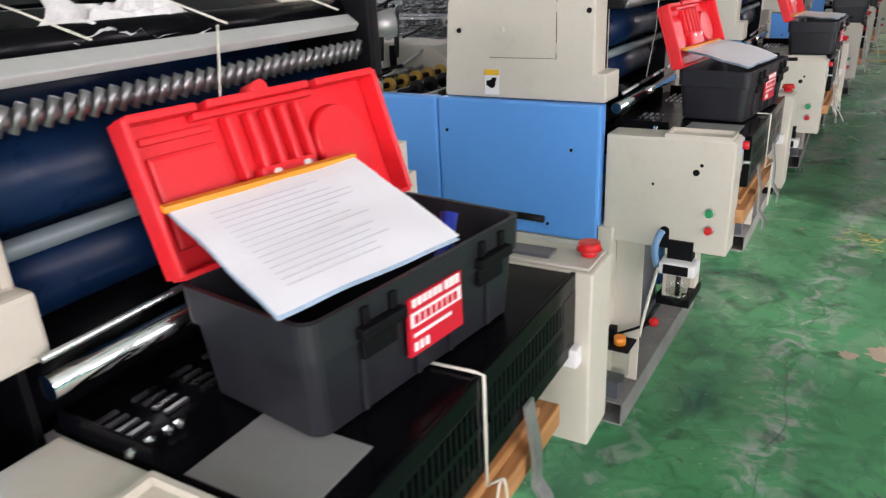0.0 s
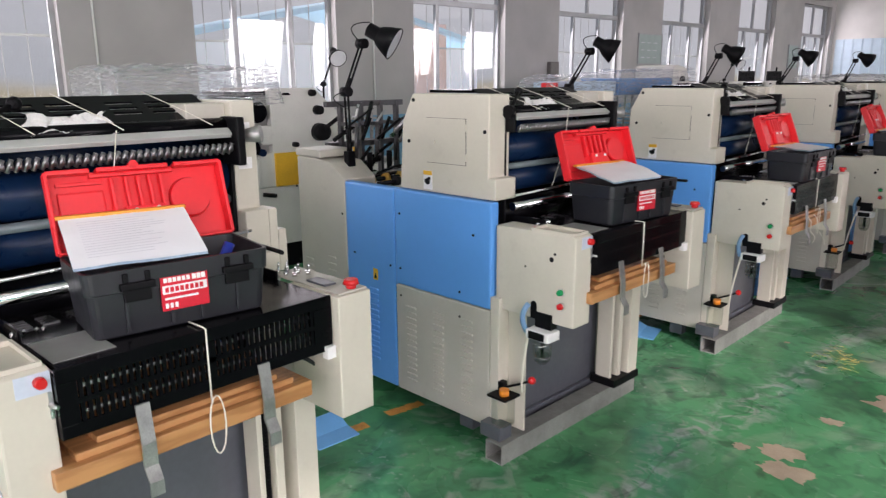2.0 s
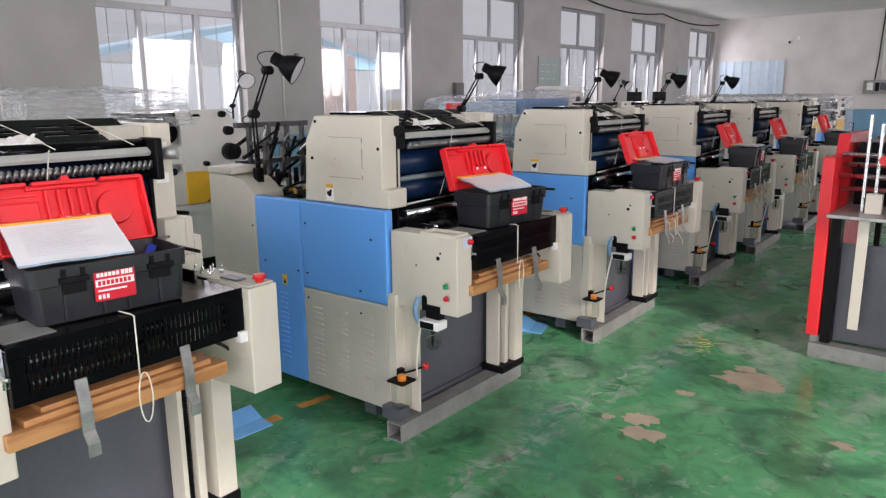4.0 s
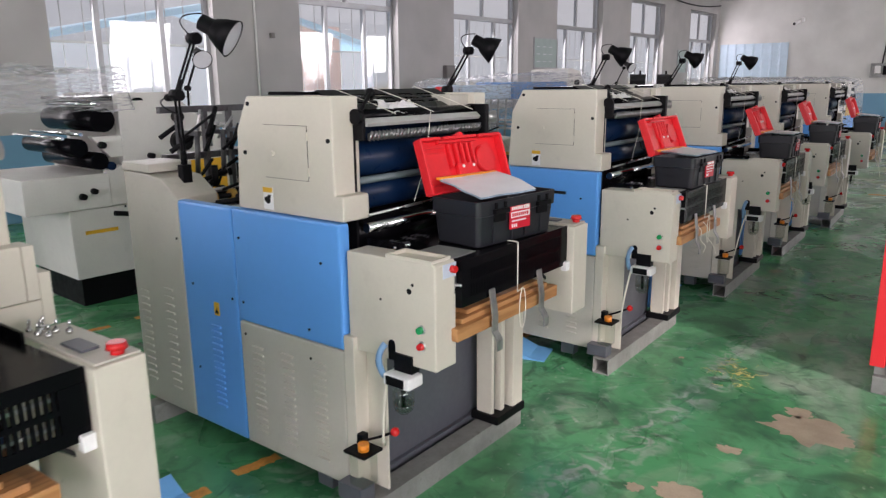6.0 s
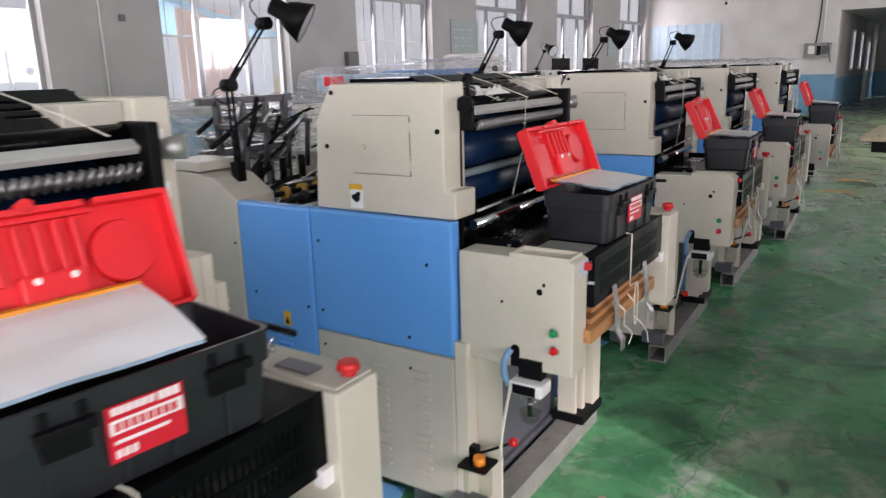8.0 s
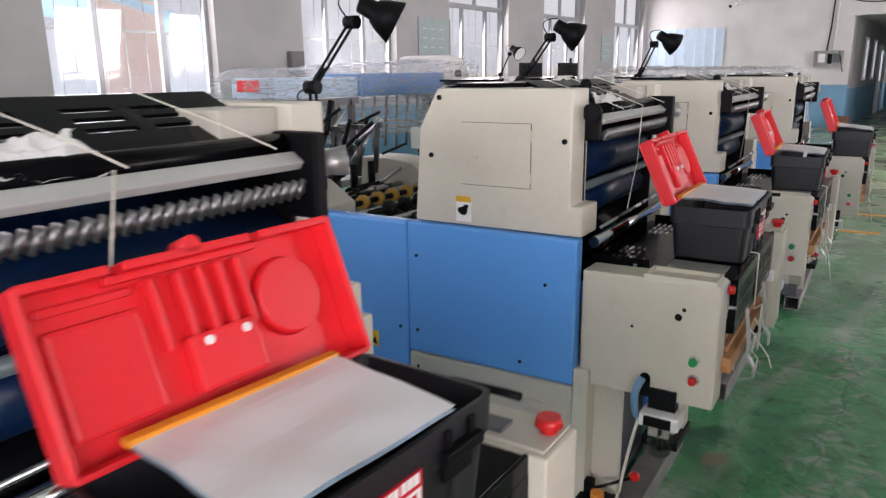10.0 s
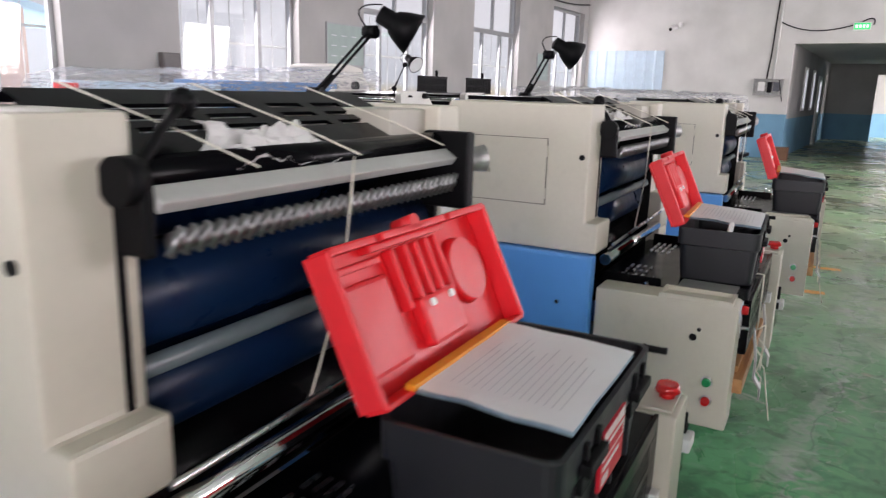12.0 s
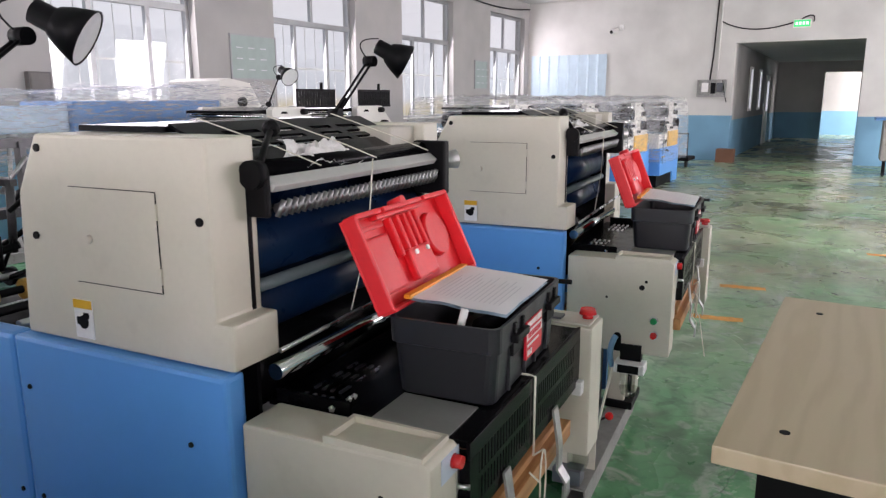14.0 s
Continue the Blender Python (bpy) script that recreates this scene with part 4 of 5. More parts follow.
# ---- toolboxes ----
def make_toolbox(lean=17):
    """Open toolbox; origin at the middle of its base, front towards +x."""
    T = new("toolbox")
    D, W, H = 0.222, 0.425, 0.158
    bd = B()

    def ring(d, w, z, n=4, rc=0.02):
        pts = []
        for sx, sy, a0 in ((1, 1, 0), (-1, 1, 90), (-1, -1, 180), (1, -1, 270)):
            for k in range(n + 1):
                a = radians(a0 + 90 * k / n)
                pts.append((sx * (d / 2 - rc) + rc * math.cos(a), sy * (w / 2 - rc) + rc * math.sin(a), z))
        return [bd.verts.new(p) for p in pts]
    rings = [ring(D - 0.03, W - 0.03, 0.0), ring(D - 0.022, W - 0.022, 0.004), ring(D - 0.006, W - 0.008, 0.105), ring(D + 0.006, W + 0.004, 0.108), ring(D + 0.008, W + 0.008, H), ring(D - 0.006, W - 0.006, H), ring(D - 0.016, W - 0.016, 0.11), ring(D - 0.03, W - 0.03, 0.012)]
    bd.faces.new(rings[0][::-1])
    for s, e in zip(rings, rings[1:]):
        n = len(s)
        for k in range(n):
            bd.faces.new((s[k], s[(k + 1) % n], e[(k + 1) % n], e[k]))
    bd.faces.new(rings[-1])
    part("body", bd, BOX_P, T, "charcoal plastic body")
    rb = B()
    for y in (-0.13, -0.03, 0.04, 0.13):
        box(rb, (D / 2 - 0.009, y - 0.004, 0.01), (D / 2 - 0.001, y + 0.004, 0.105), 0.001)
    part("rib", rb, BOX_P, T)
    for y in (-0.105, 0.13):
        lt = B()
        box(lt, (D / 2 + 0.002, y - 0.038, 0.112), (D / 2 + 0.018, y + 0.038, 0.128), 0.003)
        box(lt, (D / 2 + 0.002, y - 0.030, 0.128), (D / 2 + 0.010, y - 0.018, 0.15), 0.002), box(lt, (D / 2 + 0.002, y + 0.018, 0.128), (D / 2 + 0.010, y + 0.030, 0.15), 0.002)
        box(lt, (D / 2 - 0.002, y - 0.03, 0.082), (D / 2 + 0.006, y + 0.03, 0.112), 0.002)
        part("latch", lt, BLACK_M, T, "black plastic latch")
    hd = B()
    tube(hd, [(0.03, W / 2, 0.138), (0.03, W / 2 + 0.028, 0.140), (0.11, W / 2 + 0.032, 0.142), (0.135, W / 2 + 0.03, 0.143)], 0.006, 8)
    part("handle", hd, BLACK_M, T)
    lid = B()
    LH, LD = 0.199, 0.036
    box(lid, (-0.006, -W / 2 - 0.004, 0.0), (0.0, W / 2 + 0.004, LH), 0.002)
    box(lid, (0.0, -W / 2 - 0.006, 0.0), (LD, -W / 2 + 0.004, LH), 0.004), box(lid, (0.0, W / 2 - 0.004, 0.0), (LD, W / 2 + 0.006, LH), 0.004)
    for a, b in ((-W / 2, -0.115), (-0.10, 0.075), (0.09, W / 2)):
        box(lid, (0.0, a, LH - 0.008), (LD, b, LH + 0.003), 0.003)
    box(lid, (0.0, -0.115, LH - 0.018), (LD * 0.55, 0.09, LH - 0.008), 0.003)
    box(lid, (0.0, -W / 2, -0.004), (LD, W / 2, 0.004), 0.003)
    box(lid, (0.0, -0.045, 0.03), (0.022, 0.055, 0.10), 0.006)
    for y in (-0.065, -0.03, 0.0, 0.028, 0.056):
        box(lid, (0.0, y - 0.005, 0.09), (0.02, y + 0.005, 0.178), 0.004)
    cyl(lid, (0.0, 0.125, 0.11), (0.016, 0.125, 0.11), 0.055, 24, 0.05)
    box(lid, (0.0, -W / 2 + 0.02, 0.03), (0.012, -0.085, 0.15), 0.006), box(lid, (0.0, -W / 2 + 0.02, 0.165), (0.010, -0.085, 0.175), 0.003)
    cyl(lid, (0.0, -0.01, LH + 0.004), (LD, -0.01, LH + 0.004), 0.012, 12)
    m_l = Matrix.Translation((-D / 2 - 0.018, 0, H - 0.002)) @ Matrix.Rotation(radians(-lean), 4, 'Y')
    L_ = part("lid", turned(lid, m_l), RED_P, T, "bright red plastic lid, open")
    rv = B()
    for y in (-0.02, 0.035):
        cyl(rv, (0.02, y, 0.088), (0.026, y, 0.088), 0.006, 10)
    part("rivet", turned(rv, m_l), LAB_WH, L_)
    # front label
    lb = part("label", box(B(), (D / 2 - 0.001, -0.055, 0.012), (D / 2 + 0.0045, 0.055, 0.092)), LAB_RED, T, "red and white printed label")
    part("label_band", box(B(), (D / 2 + 0.0045, -0.052, 0.052), (D / 2 + 0.0055, 0.052, 0.072)), LAB_WH, lb)
    mk = B()
    for k in range(6):
        box(mk, (D / 2 + 0.0045, -0.048 + 0.0105 * k, 0.079), (D / 2 + 0.0055, -0.040 + 0.0105 * k, 0.090))
    for k in range(3):
        box(mk, (D / 2 + 0.0045, 0.018 + 0.011 * k, 0.078), (D / 2 + 0.0055, 0.027 + 0.011 * k, 0.091))
    box(mk, (D / 2 + 0.0045, -0.048, 0.038), (D / 2 + 0.0055, 0.03, 0.043))
    for k in range(3):
        box(mk, (D / 2 + 0.0045, -0.048 + 0.011 * k, 0.018), (D / 2 + 0.0055, -0.041 + 0.011 * k, 0.030))
    part("label_marks", mk, LAB_WH, lb)
    ch = B()
    for k in range(8):
        box(ch, (D / 2 + 0.0055, -0.046 + 0.0115 * k, 0.056), (D / 2 + 0.0062, -0.038 + 0.0115 * k, 0.068))
    part("label_print", ch, LAB_RED, lb)
    lb.location = (0.0025, 0.0, 0.034)
    return tagged(T, "open charcoal plastic toolbox with raised red lid", "toolbox", "toolboxes on the presses")


# place on the deck, turn and lean of the lid, press by press
BOXES = [(0.278, 0.458, -8, 19), (0.284, 0.512, -7, 19), (0.302, 0.487, -3, 22), (0.295, 0.503, 0, 25), (0.289, 0.475, 2, 25), (0.308, 0.463, 0, 22)]
DECK = 0.977


def in_box(i, x, y, z, turn=0):
    bx, by, ba, _ = BOXES[i]
    return at_press(i, bx, by, DECK, ba) @ pose(x, y, z, 0, 0, turn)


for i in range(6):
    make_toolbox(BOXES[i][3]).matrix_world = in_box(i, 0, 0, 0)


def make_folder(material, rise, y0, label, curl=0.0):
    """A4 booklet with an orange spine, lying tilted across the open box."""
    F = new("document_folder")
    sh = B()
    bmesh.ops.create_grid(sh, x_segments=14, y_segments=14, size=0.5)
    for v in sh.verts:
        x, y = v.co.x + 0.5, v.co.y
        v.co = Vector((x * 0.205, y * 0.29, rise * (1 - x) + curl * math.sin(math.pi * x) * (0.5 + y) + 0.004 * noise.noise(Vector((x * 3, y * 3, 0)))))
    lo = sh.copy()
    for v in lo.verts:
        v.co.z -= 0.006
    part("sheet", sh, material, F, label)
    part("cover", lo, mat("clear_blue_cover", (0.45, 0.60, 0.72), 0.25), F)
    part("spine", turned(box(B(), (-0.010, -0.150, -0.004), (0.006, 0.150, 0.005), 0.002), Matrix.Translation((0, 0, rise))), ORANGE, F, "orange plastic spine")
    tx = B()
    for k in range(15):
        x = 0.16 + 0.05 * k
        wlen = 0.16 + 0.08 * noise.noise(Vector((k * 1.7, 0.3, 0)))
        a, b = -0.11, -0.11 + wlen
        z = rise * (1 - x) + 0.0035
        z2 = rise * (1 - x - 0.012) + 0.0035
        vs = [tx.verts.new(p) for p in ((x * 0.205, a, z + curl * math.sin(math.pi * x) * 0.2), ((x + 0.012) * 0.205, a, z2 + curl * math.sin(math.pi * x) * 0.2), ((x + 0.012) * 0.205, b, z2 + curl * math.sin(math.pi * x) * 0.8), (x * 0.205, b, z + curl * math.sin(math.pi * x) * 0.8))]
        tx.faces.new(vs)
    if material is PAPER:
        part("printed_lines", tx, INK, F)
    else:
        tx.free()
    return F


RISE = [0.078, 0.045, 0.012, 0.006, 0.012, 0.02]
for i in range(6):
    f = make_folder(PAPER_P if i in (1, 2) else PAPER, RISE[i], 0, "white printed sheet", 0.012 if i == 1 else 0.004)
    f.matrix_world = in_box(i, -0.106 if i < 2 else -0.098, (-0.062, -0.03, -0.008, -0.008, -0.008, -0.008)[i], 0.171, [-5, -2, -2, 0, 0, 2][i])
    tagged(f, "white printed booklet with orange spine lying in an open toolbox" if i else "propped white printed booklet with orange spine in an open toolbox", "booklet", "booklets in the toolboxes")


# ---- work lamps on the presses ----
def make_lamp(reach=0.1):
    """Spring-arm lamp clamped behind the near rear cover; origin at the clamp."""
    Lp = new("work_lamp")
    part("clamp", cyl(box(B(), (-0.02, -0.022, -0.075), (0.02, 0.022, 0.035), 0.004), (0, 0, 0.035), (0, 0, 0.09), 0.014, 12), BLACK_M, Lp)
    J0, J1, J2 = Vector((0, 0, 0.08)), Vector((-0.01, 0.0, 0.325)), Vector((0.02, reach, 0.555))
    for a, b, nm in ((J0, J1, "lower_arm"), (J1, J2, "upper_arm")):
        bm = B()
        for s in (-0.014, 0.014):
            o = Vector((s, 0, 0))
            cyl(bm, a + o, b + o, 0.0055, 8)
        mid = a.lerp(b, 0.28)
        cyl(bm, a, mid, 0.009, 8)
        part(nm, bm, BLACK_M, Lp)
    jt = B()
    for p in (J1, J2):
        cyl(jt, p + Vector((-0.026, 0, 0)), p + Vector((0.026, 0, 0)), 0.024, 14)
    part("joint", jt, BLACK_M, Lp)
    part("cord", tube(B(), arc(J2, J2 + Vector((-0.06, -0.10, 0.10)), J2 + Vector((0.03, 0.03, 0.10)), 8), 0.003, 6), RUBBER, Lp)
    part("cord", tube(B(), arc(J1 + Vector((0, 0.0, 0.0)), J1 + Vector((-0.02, -0.14, -0.02)), J1 + Vector((0, 0, -0.08)), 8), 0.003, 6), RUBBER, Lp)
    d = Vector((0.62, 0.45, -0.42)).normalized()
    h = J2 + Vector((0.02, 0.02, 0.07))
    shd = B()
    q = d.to_track_quat('Z', 'Y')
    prof = [(0.0, 0.020), (0.006, 0.034), (0.06, 0.036), (0.066, 0.045), (0.10, 0.062), (0.155, 0.082), (0.155, 0.078), (0.10, 0.058), (0.07, 0.04)]
    n = 22
    rings = [[shd.verts.new(h + q @ Vector((r * math.cos(2 * math.pi * k / n), r * math.sin(2 * math.pi * k / n), z))) for k in range(n)] for z, r in prof]
    for s_, e_ in zip(rings, rings[1:]):
        for k in range(n):
            f = shd.faces.new((s_[k], s_[(k + 1) % n], e_[(k + 1) % n], e_[k]))
            f.smooth = True
    shd.faces.new(rings[0][::-1])
    part("shade", shd, BLACK_M, Lp, "black bell-shaped metal shade")
    inn = B()
    cyl(inn, h + d * 0.068, h + d * 0.152, 0.038, 20, 0.0765)
    part("reflector", inn, mat("white_lamp_reflector", (0.75, 0.76, 0.78), 0.35), Lp, "white enamelled reflector")
    return tagged(Lp, "black spring-arm work lamp clamped on a press, unlit", "lamp", "work lamps on the presses")


LAMP = (-1.04, 0.11, 1.16)
lp = make_lamp()
lp.matrix_world = at_press(0, *LAMP)
for i, reach in enumerate((0.085, 0.18, 0.20, 0.29, 0.25)):
    make_lamp(reach).matrix_world = at_press(i + 1, *LAMP)


# ---- second row of presses by the windows ----
WHITE_E = mat("off_white_enamel", (0.66, 0.65, 0.61), 0.4, vary=0.04, spots=0.1, spot_scale=12)
DEEP_BLUE = mat("mid_blue_enamel", (0.07, 0.22, 0.50), 0.35, vary=0.06)


def slab(bm, outline, x0, x1, bevel=0.0):
    """An outline in y and z, pulled from x0 to x1."""
    tmp = B()
    prism(tmp, [(y, z) for y, z in outline], x0, x1, bevel)
    for v in tmp.verts:
        v.co = Vector((v.co.y, v.co.x, v.co.z))
    me = bpy.data.meshes.new("tmp")
    tmp.to_mesh(me)
    tmp.free()
    bm.from_mesh(me)
    bpy.data.meshes.remove(me)
    return bm


def make_side_press(lower):
    """Press seen from its drive side; side plate in the plane x = 0, origin at its base."""
    P = new("printing_press")
    out = [(0.30, 0.70), (0.30, 0.96), (0.42, 0.98), (0.42, 1.46), (0.45, 1.482), (0.84, 1.482), (0.90, 1.42), (1.27, 1.10), (1.27, 0.70)]
    part("side_plate", slab(B(), out, -0.07, 0.0, 0.006), WHITE_E, P, "off-white side plate with black knobs")
    part("side_plate", slab(B(), out, -0.90, -0.83, 0.006), WHITE_E, P)
    part("lower_body", slab(B(), [(0.015, 0.21), (0.005, 0.695), (1.25, 0.695), (1.25, 0.21)], -0.88, -0.01, 0.008), lower, P)
    part("side_arm", slab(B(), [(0.21, 1.19), (0.418, 1.19), (0.418, 1.04), (0.33, 1.04)], -0.06, 0.004, 0.005), WHITE_E, P)
    # yellow label strip on the lower body
    part("label_strip", slab(B(), [(0.10, 0.520), (0.10, 0.545), (0.33, 0.545), (0.33, 0.520)], -0.011, -0.006), YELLOW, P)
    part("crank_handle", cyl(cyl(B(), (-0.01, 0.35, 0.64), (0.03, 0.35, 0.64), 0.012, 10), (0.03, 0.30, 0.65), (0.03, 0.41, 0.63), 0.018, 10), BLACK_M, P)
    part("plinth", slab(B(), [(0.06, 0.0), (0.06, 0.208), (1.22, 0.208), (1.22, 0.0)], -0.82, -0.07), BLACK_M, P)
    part("delivery_table", slab(B(), [(-0.27, 0.70), (-0.27, 0.935), (0.298, 0.935), (0.298, 0.70)], -0.88, 0.01, 0.006), WHITE_E, P)
    part("table_leg", slab(B(), [(-0.24, 0.0), (-0.24, 0.695), (-0.18, 0.695), (-0.18, 0.0)], -0.80, -0.74), BLACK_M, P)
    part("yellow_panel", slab(B(), [(0.43, 0.70), (0.43, 0.97), (1.24, 0.97), (1.24, 0.70)], 0.0, 0.02, 0.004), YELLOW, P, "yellow hinged cover")
    for y, z, r, d in ((0.80, 1.44, 0.028, 0.05), (0.85, 1.30, 0.04, 0.06), (0.86, 1.12, 0.075, 0.09), (0.62, 1.03, 0.022, 0.05), (0.27, 1.13, 0.025, 0.05), (0.18, 0.82, 0.022, 0.05), (0.10, 0.79, 0.024, 0.05)):
        part("knob", cyl(B(), (0.0, y, z), (d, y, z), r, 16, r * 0.9), BLACK_M, P)
    wn_ = slab(B(), [(0.52, 1.425), (0.54, 1.445), (0.59, 1.445), (0.61, 1.425)], 0.0005, 0.006)
    part("inspection_opening", wn_, BLACK, P)
    for y, z, r, m in ((0.30, 1.30, 0.085, BLACK), (0.12, 1.12, 0.06, BLACK), (0.25, 1.02, 0.06, BLACK), (0.02, 1.19, 0.012, CHROME), (0.14, 1.21, 0.013, CHROME), (0.28, 1.41, 0.016, CHROME), (0.33, 0.98, 0.03, NAVY)):
        part("roller", cyl(B(), (-0.82, y, z), (0.01, y, z), r, 16), m, P)
    part("top_cover", slab(B(), [(0.24, 1.43), (0.24, 1.455), (0.86, 1.475), (0.86, 1.42)], -0.83, -0.07), BLACK, P)
    fd = B()
    for y in (1.34, 1.46, 1.58):
        box(fd, (-0.75, y, 0.85), (-0.72, y + 0.02, 1.32)), box(fd, (-0.25, y, 0.85), (-0.22, y + 0.02, 1.25))
        cyl(fd, (-0.82, y, 1.0), (-0.05, y, 1.0), 0.012, 8), cyl(fd, (-0.82, y, 1.2), (-0.05, y, 1.2), 0.01, 8)
    box(fd, (-0.85, 1.27, 0.80), (-0.02, 1.72, 0.84))
    part("feeder", fd, GALV, P)
    part("feeder_base", box(B(), (-0.85, 1.255, 0.0), (-0.05, 1.70, 0.798), 0.006), lower, P)
    return tagged(P, "off-white offset press with black knobs standing by the windows", "printing press", "second row of presses")


sp_ = make_side_press(WHITE_E)
sp_.matrix_world = pose(-3.25, 2.85, 0)
side_spots = [(-3.35, 10.85), (-3.35, 12.05), (-3.4, -0.4)]
for x, y in side_spots:
    copy_thing(sp_, pose(x, y, 0))
sb_ = make_side_press(BLUE)
tagged(sb_, "off-white and sky blue press under stretch film", "printing press", "second row of presses")
sb_.matrix_world = pose(-3.2, 6.18, 0) @ Matrix.Diagonal((1, 1, 0.86, 1))
wrapped_spots = [(-2.35, 13.6), (-2.2, 15.6), (-2.05, 17.5), (-1.95, 19.4)]
for x, y in wrapped_spots:
    copy_thing(sb_, pose(x, y, 0)).scale = (1, 1, 1)


def drape(name, x0, x1, y0, y1, top, low, seed, label, slope=0.0):
    """Stretch film over a machine: a rumpled sheet with sagging sides."""
    bm = B()
    nx, ny = 26, 34
    grid = []
    for i in range(nx + 1):
        row = []
        for j in range(ny + 1):
            u, v = i / nx, j / ny
            ex = min(u, 1 - u) * nx / 5.0
            ey = min(v, 1 - v) * ny / 4.0
            e = min(1.0, ex, ey)
            rough = noise.noise(Vector((u * 7, v * 9, seed))) * 0.06 + noise.noise(Vector((u * 19, v * 23, seed + 3))) * 0.025
            z = low + (top + slope * v - low) * (1 - (1 - e) ** 2.2) + rough * (0.5 + e * 0.5)
            bulge = 0.05 * noise.noise(Vector((u * 5, v * 5, z * 4 + seed)))
            uu = min(1, max(0, (u * nx - 3.5) / (nx - 7)))
            vv = min(1, max(0, (v * ny - 3.0) / (ny - 6)))
            row.append(bm.verts.new((x0 + (x1 - x0) * uu + bulge + (0.03 if uu == 1 else -0.03 if uu == 0 else 0) * (1 - e), y0 + (y1 - y0) * vv + bulge, z)))
        grid.append(row)
    for i in range(nx):
        for j in range(ny):
            f = bm.faces.new((grid[i][j], grid[i + 1][j], grid[i + 1][j + 1], grid[i][j + 1]))
            f.smooth = (i + j) % 3 > 0
    ob = part(name, bm, FILM)
    return tagged(ob, label, "plastic film", "films over the stored presses")


FILM_L = "crumpled clear stretch film draped over a press"
drape("stretch_film", -4.15, -3.16, 5.6, 7.35, 1.33, 0.5, 1.0, FILM_L)
drape("stretch_film", -4.15, -3.25, 2.1, 3.35, 1.64, 1.36, 2.2, FILM_L)
for k, (x, y) in enumerate(wrapped_spots):
    drape("stretch_film", x - 0.95, x + 0.06, y - 0.25, y + 1.75, 1.56, 0.45 if k == 3 else 0.7, 5.0 + k * 3.1, FILM_L)

# the long film-wrapped collator
C = tagged(new("collating_machine"), "long blue and off-white collating machine on a steel frame", "machine")
C.location = (-5.0, 9.1, 0)
part("frame", box(box(box(B(), (-0.6, 0.0, 0.0), (-0.5, 0.1, 1.3)), (0.0, 0.0, 0.0), (0.1, 0.1, 1.3)), (-0.6, 0.0, 0.25), (0.1, 3.6, 0.33)), BEAM, C)
part("frame", box(box(B(), (-0.6, 3.5, 0.0), (-0.5, 3.6, 1.3)), (0.0, 3.5, 0.0), (0.1, 3.6, 1.3)), BEAM, C)
part("side_box", box(B(), (-0.65, 1.4, 1.27), (0.12, 3.05, 1.54), 0.02), DEEP_BLUE, C, "mid-blue side cover")
part("tray_stack", box(B(), (-0.6, 0.12, 1.28), (0.08, 1.39, 1.50), 0.02), mat("pale_blue_trays", (0.45, 0.58, 0.72), 0.4), C)
part("end_housing", slab(B(), [(3.06, 1.2), (3.06, 1.74), (3.2, 1.77), (3.5, 1.72), (3.68, 1.45), (3.68, 1.2)], -0.65, 0.12, 0.01), WHITE_E, C)
part("red_end", box(B(), (-0.30, -0.05, 1.36), (0.0, 0.0, 1.48), 0.015), RED_P, C)
part("end_knob", cyl(B(), (0.12, 3.35, 1.52), (0.17, 3.35, 1.52), 0.05, 14), BLACK_M, C)
wk = B()
for j in range(16):
    y = 0.2 + 0.21 * j
    cyl(wk, (0.05, y, 0.6 + 0.03 * (j % 3)), (0.05, y + 0.05, 1.28), 0.018, 8)
    box(wk, (-0.5, y, 0.75 + 0.05 * (j % 4)), (0.07, y + 0.03, 0.79 + 0.05 * (j % 4)))
part("mechanism", wk, GALV, C)
tagged(drape("stretch_film", -5.72, -4.86, 9.05, 12.95, 1.55, 0.95, 21.0, "clear stretch film wrapped round a long collating machine", 0.2), "clear stretch film wrapped round a long collating machine")

# slotted black covers standing on two presses
for x, y in ((-3.5, 11.75), (-3.4, 12.55)):
    V = tagged(new("machine_cover"), "black slotted metal cover standing on a press", "cover", "black covers")
    V.location = (x, y, 1.47)
    bm = B()
    box(bm, (0, 0, 0), (0.02, 0.55, 0.02)), box(bm, (0, 0, 0.15), (0.02, 0.55, 0.17))
    for k in range(15):
        yy = 0.53 * k / 14
        box(bm, (0.003, yy, 0.02), (0.017, yy + 0.02, 0.15))
    box(bm, (0.005, 0, 0.075), (0.015, 0.55, 0.09))
    part("grille", bm, BLACK_M, V)
    part("knob", cyl(B(), (0.01, 0.35, 0.17), (0.01, 0.35, 0.23), 0.015, 10), BLACK_M, V)
for x, y in ((-3.9, 4.2), (-3.6, 11.5), (-3.9, 1.0)):
    copy_thing(lp, pose(x, y, 1.18, 0, 0, -50))

# pallet truck by the wall
T = tagged(new("pallet_truck"), "blue hand pallet truck with loop handle upright", "pallet truck")
T.matrix_world = pose(-6.75, 9.75, 0, 0, 0, 90)
part("handle", tube(tube(B(), [(0, 0, 1.06), (0, -0.09, 1.10), (0, -0.10, 1.24), (0, 0, 1.27), (0, 0.10, 1.24), (0, 0.09, 1.10), (0, 0, 1.06)], 0.015), [(0, 0, 0.35), (0, 0, 1.06)], 0.024), mat("navy_paint", (0.02, 0.07, 0.20), 0.4), T)
part("pump", box(cyl(B(), (0, 0, 0.08), (0, 0, 0.40), 0.06, 14), (-0.1, -0.15, 0.10), (0.1, 0.15, 0.22), 0.01), DEEP_BLUE, T)
part("fork", box(B(), (-1.1, -0.25, 0.05), (-0.1, -0.09, 0.10), 0.01), DEEP_BLUE, T)
part("fork", box(B(), (-1.1, 0.09, 0.05), (-0.1, 0.25, 0.10), 0.01), DEEP_BLUE, T)
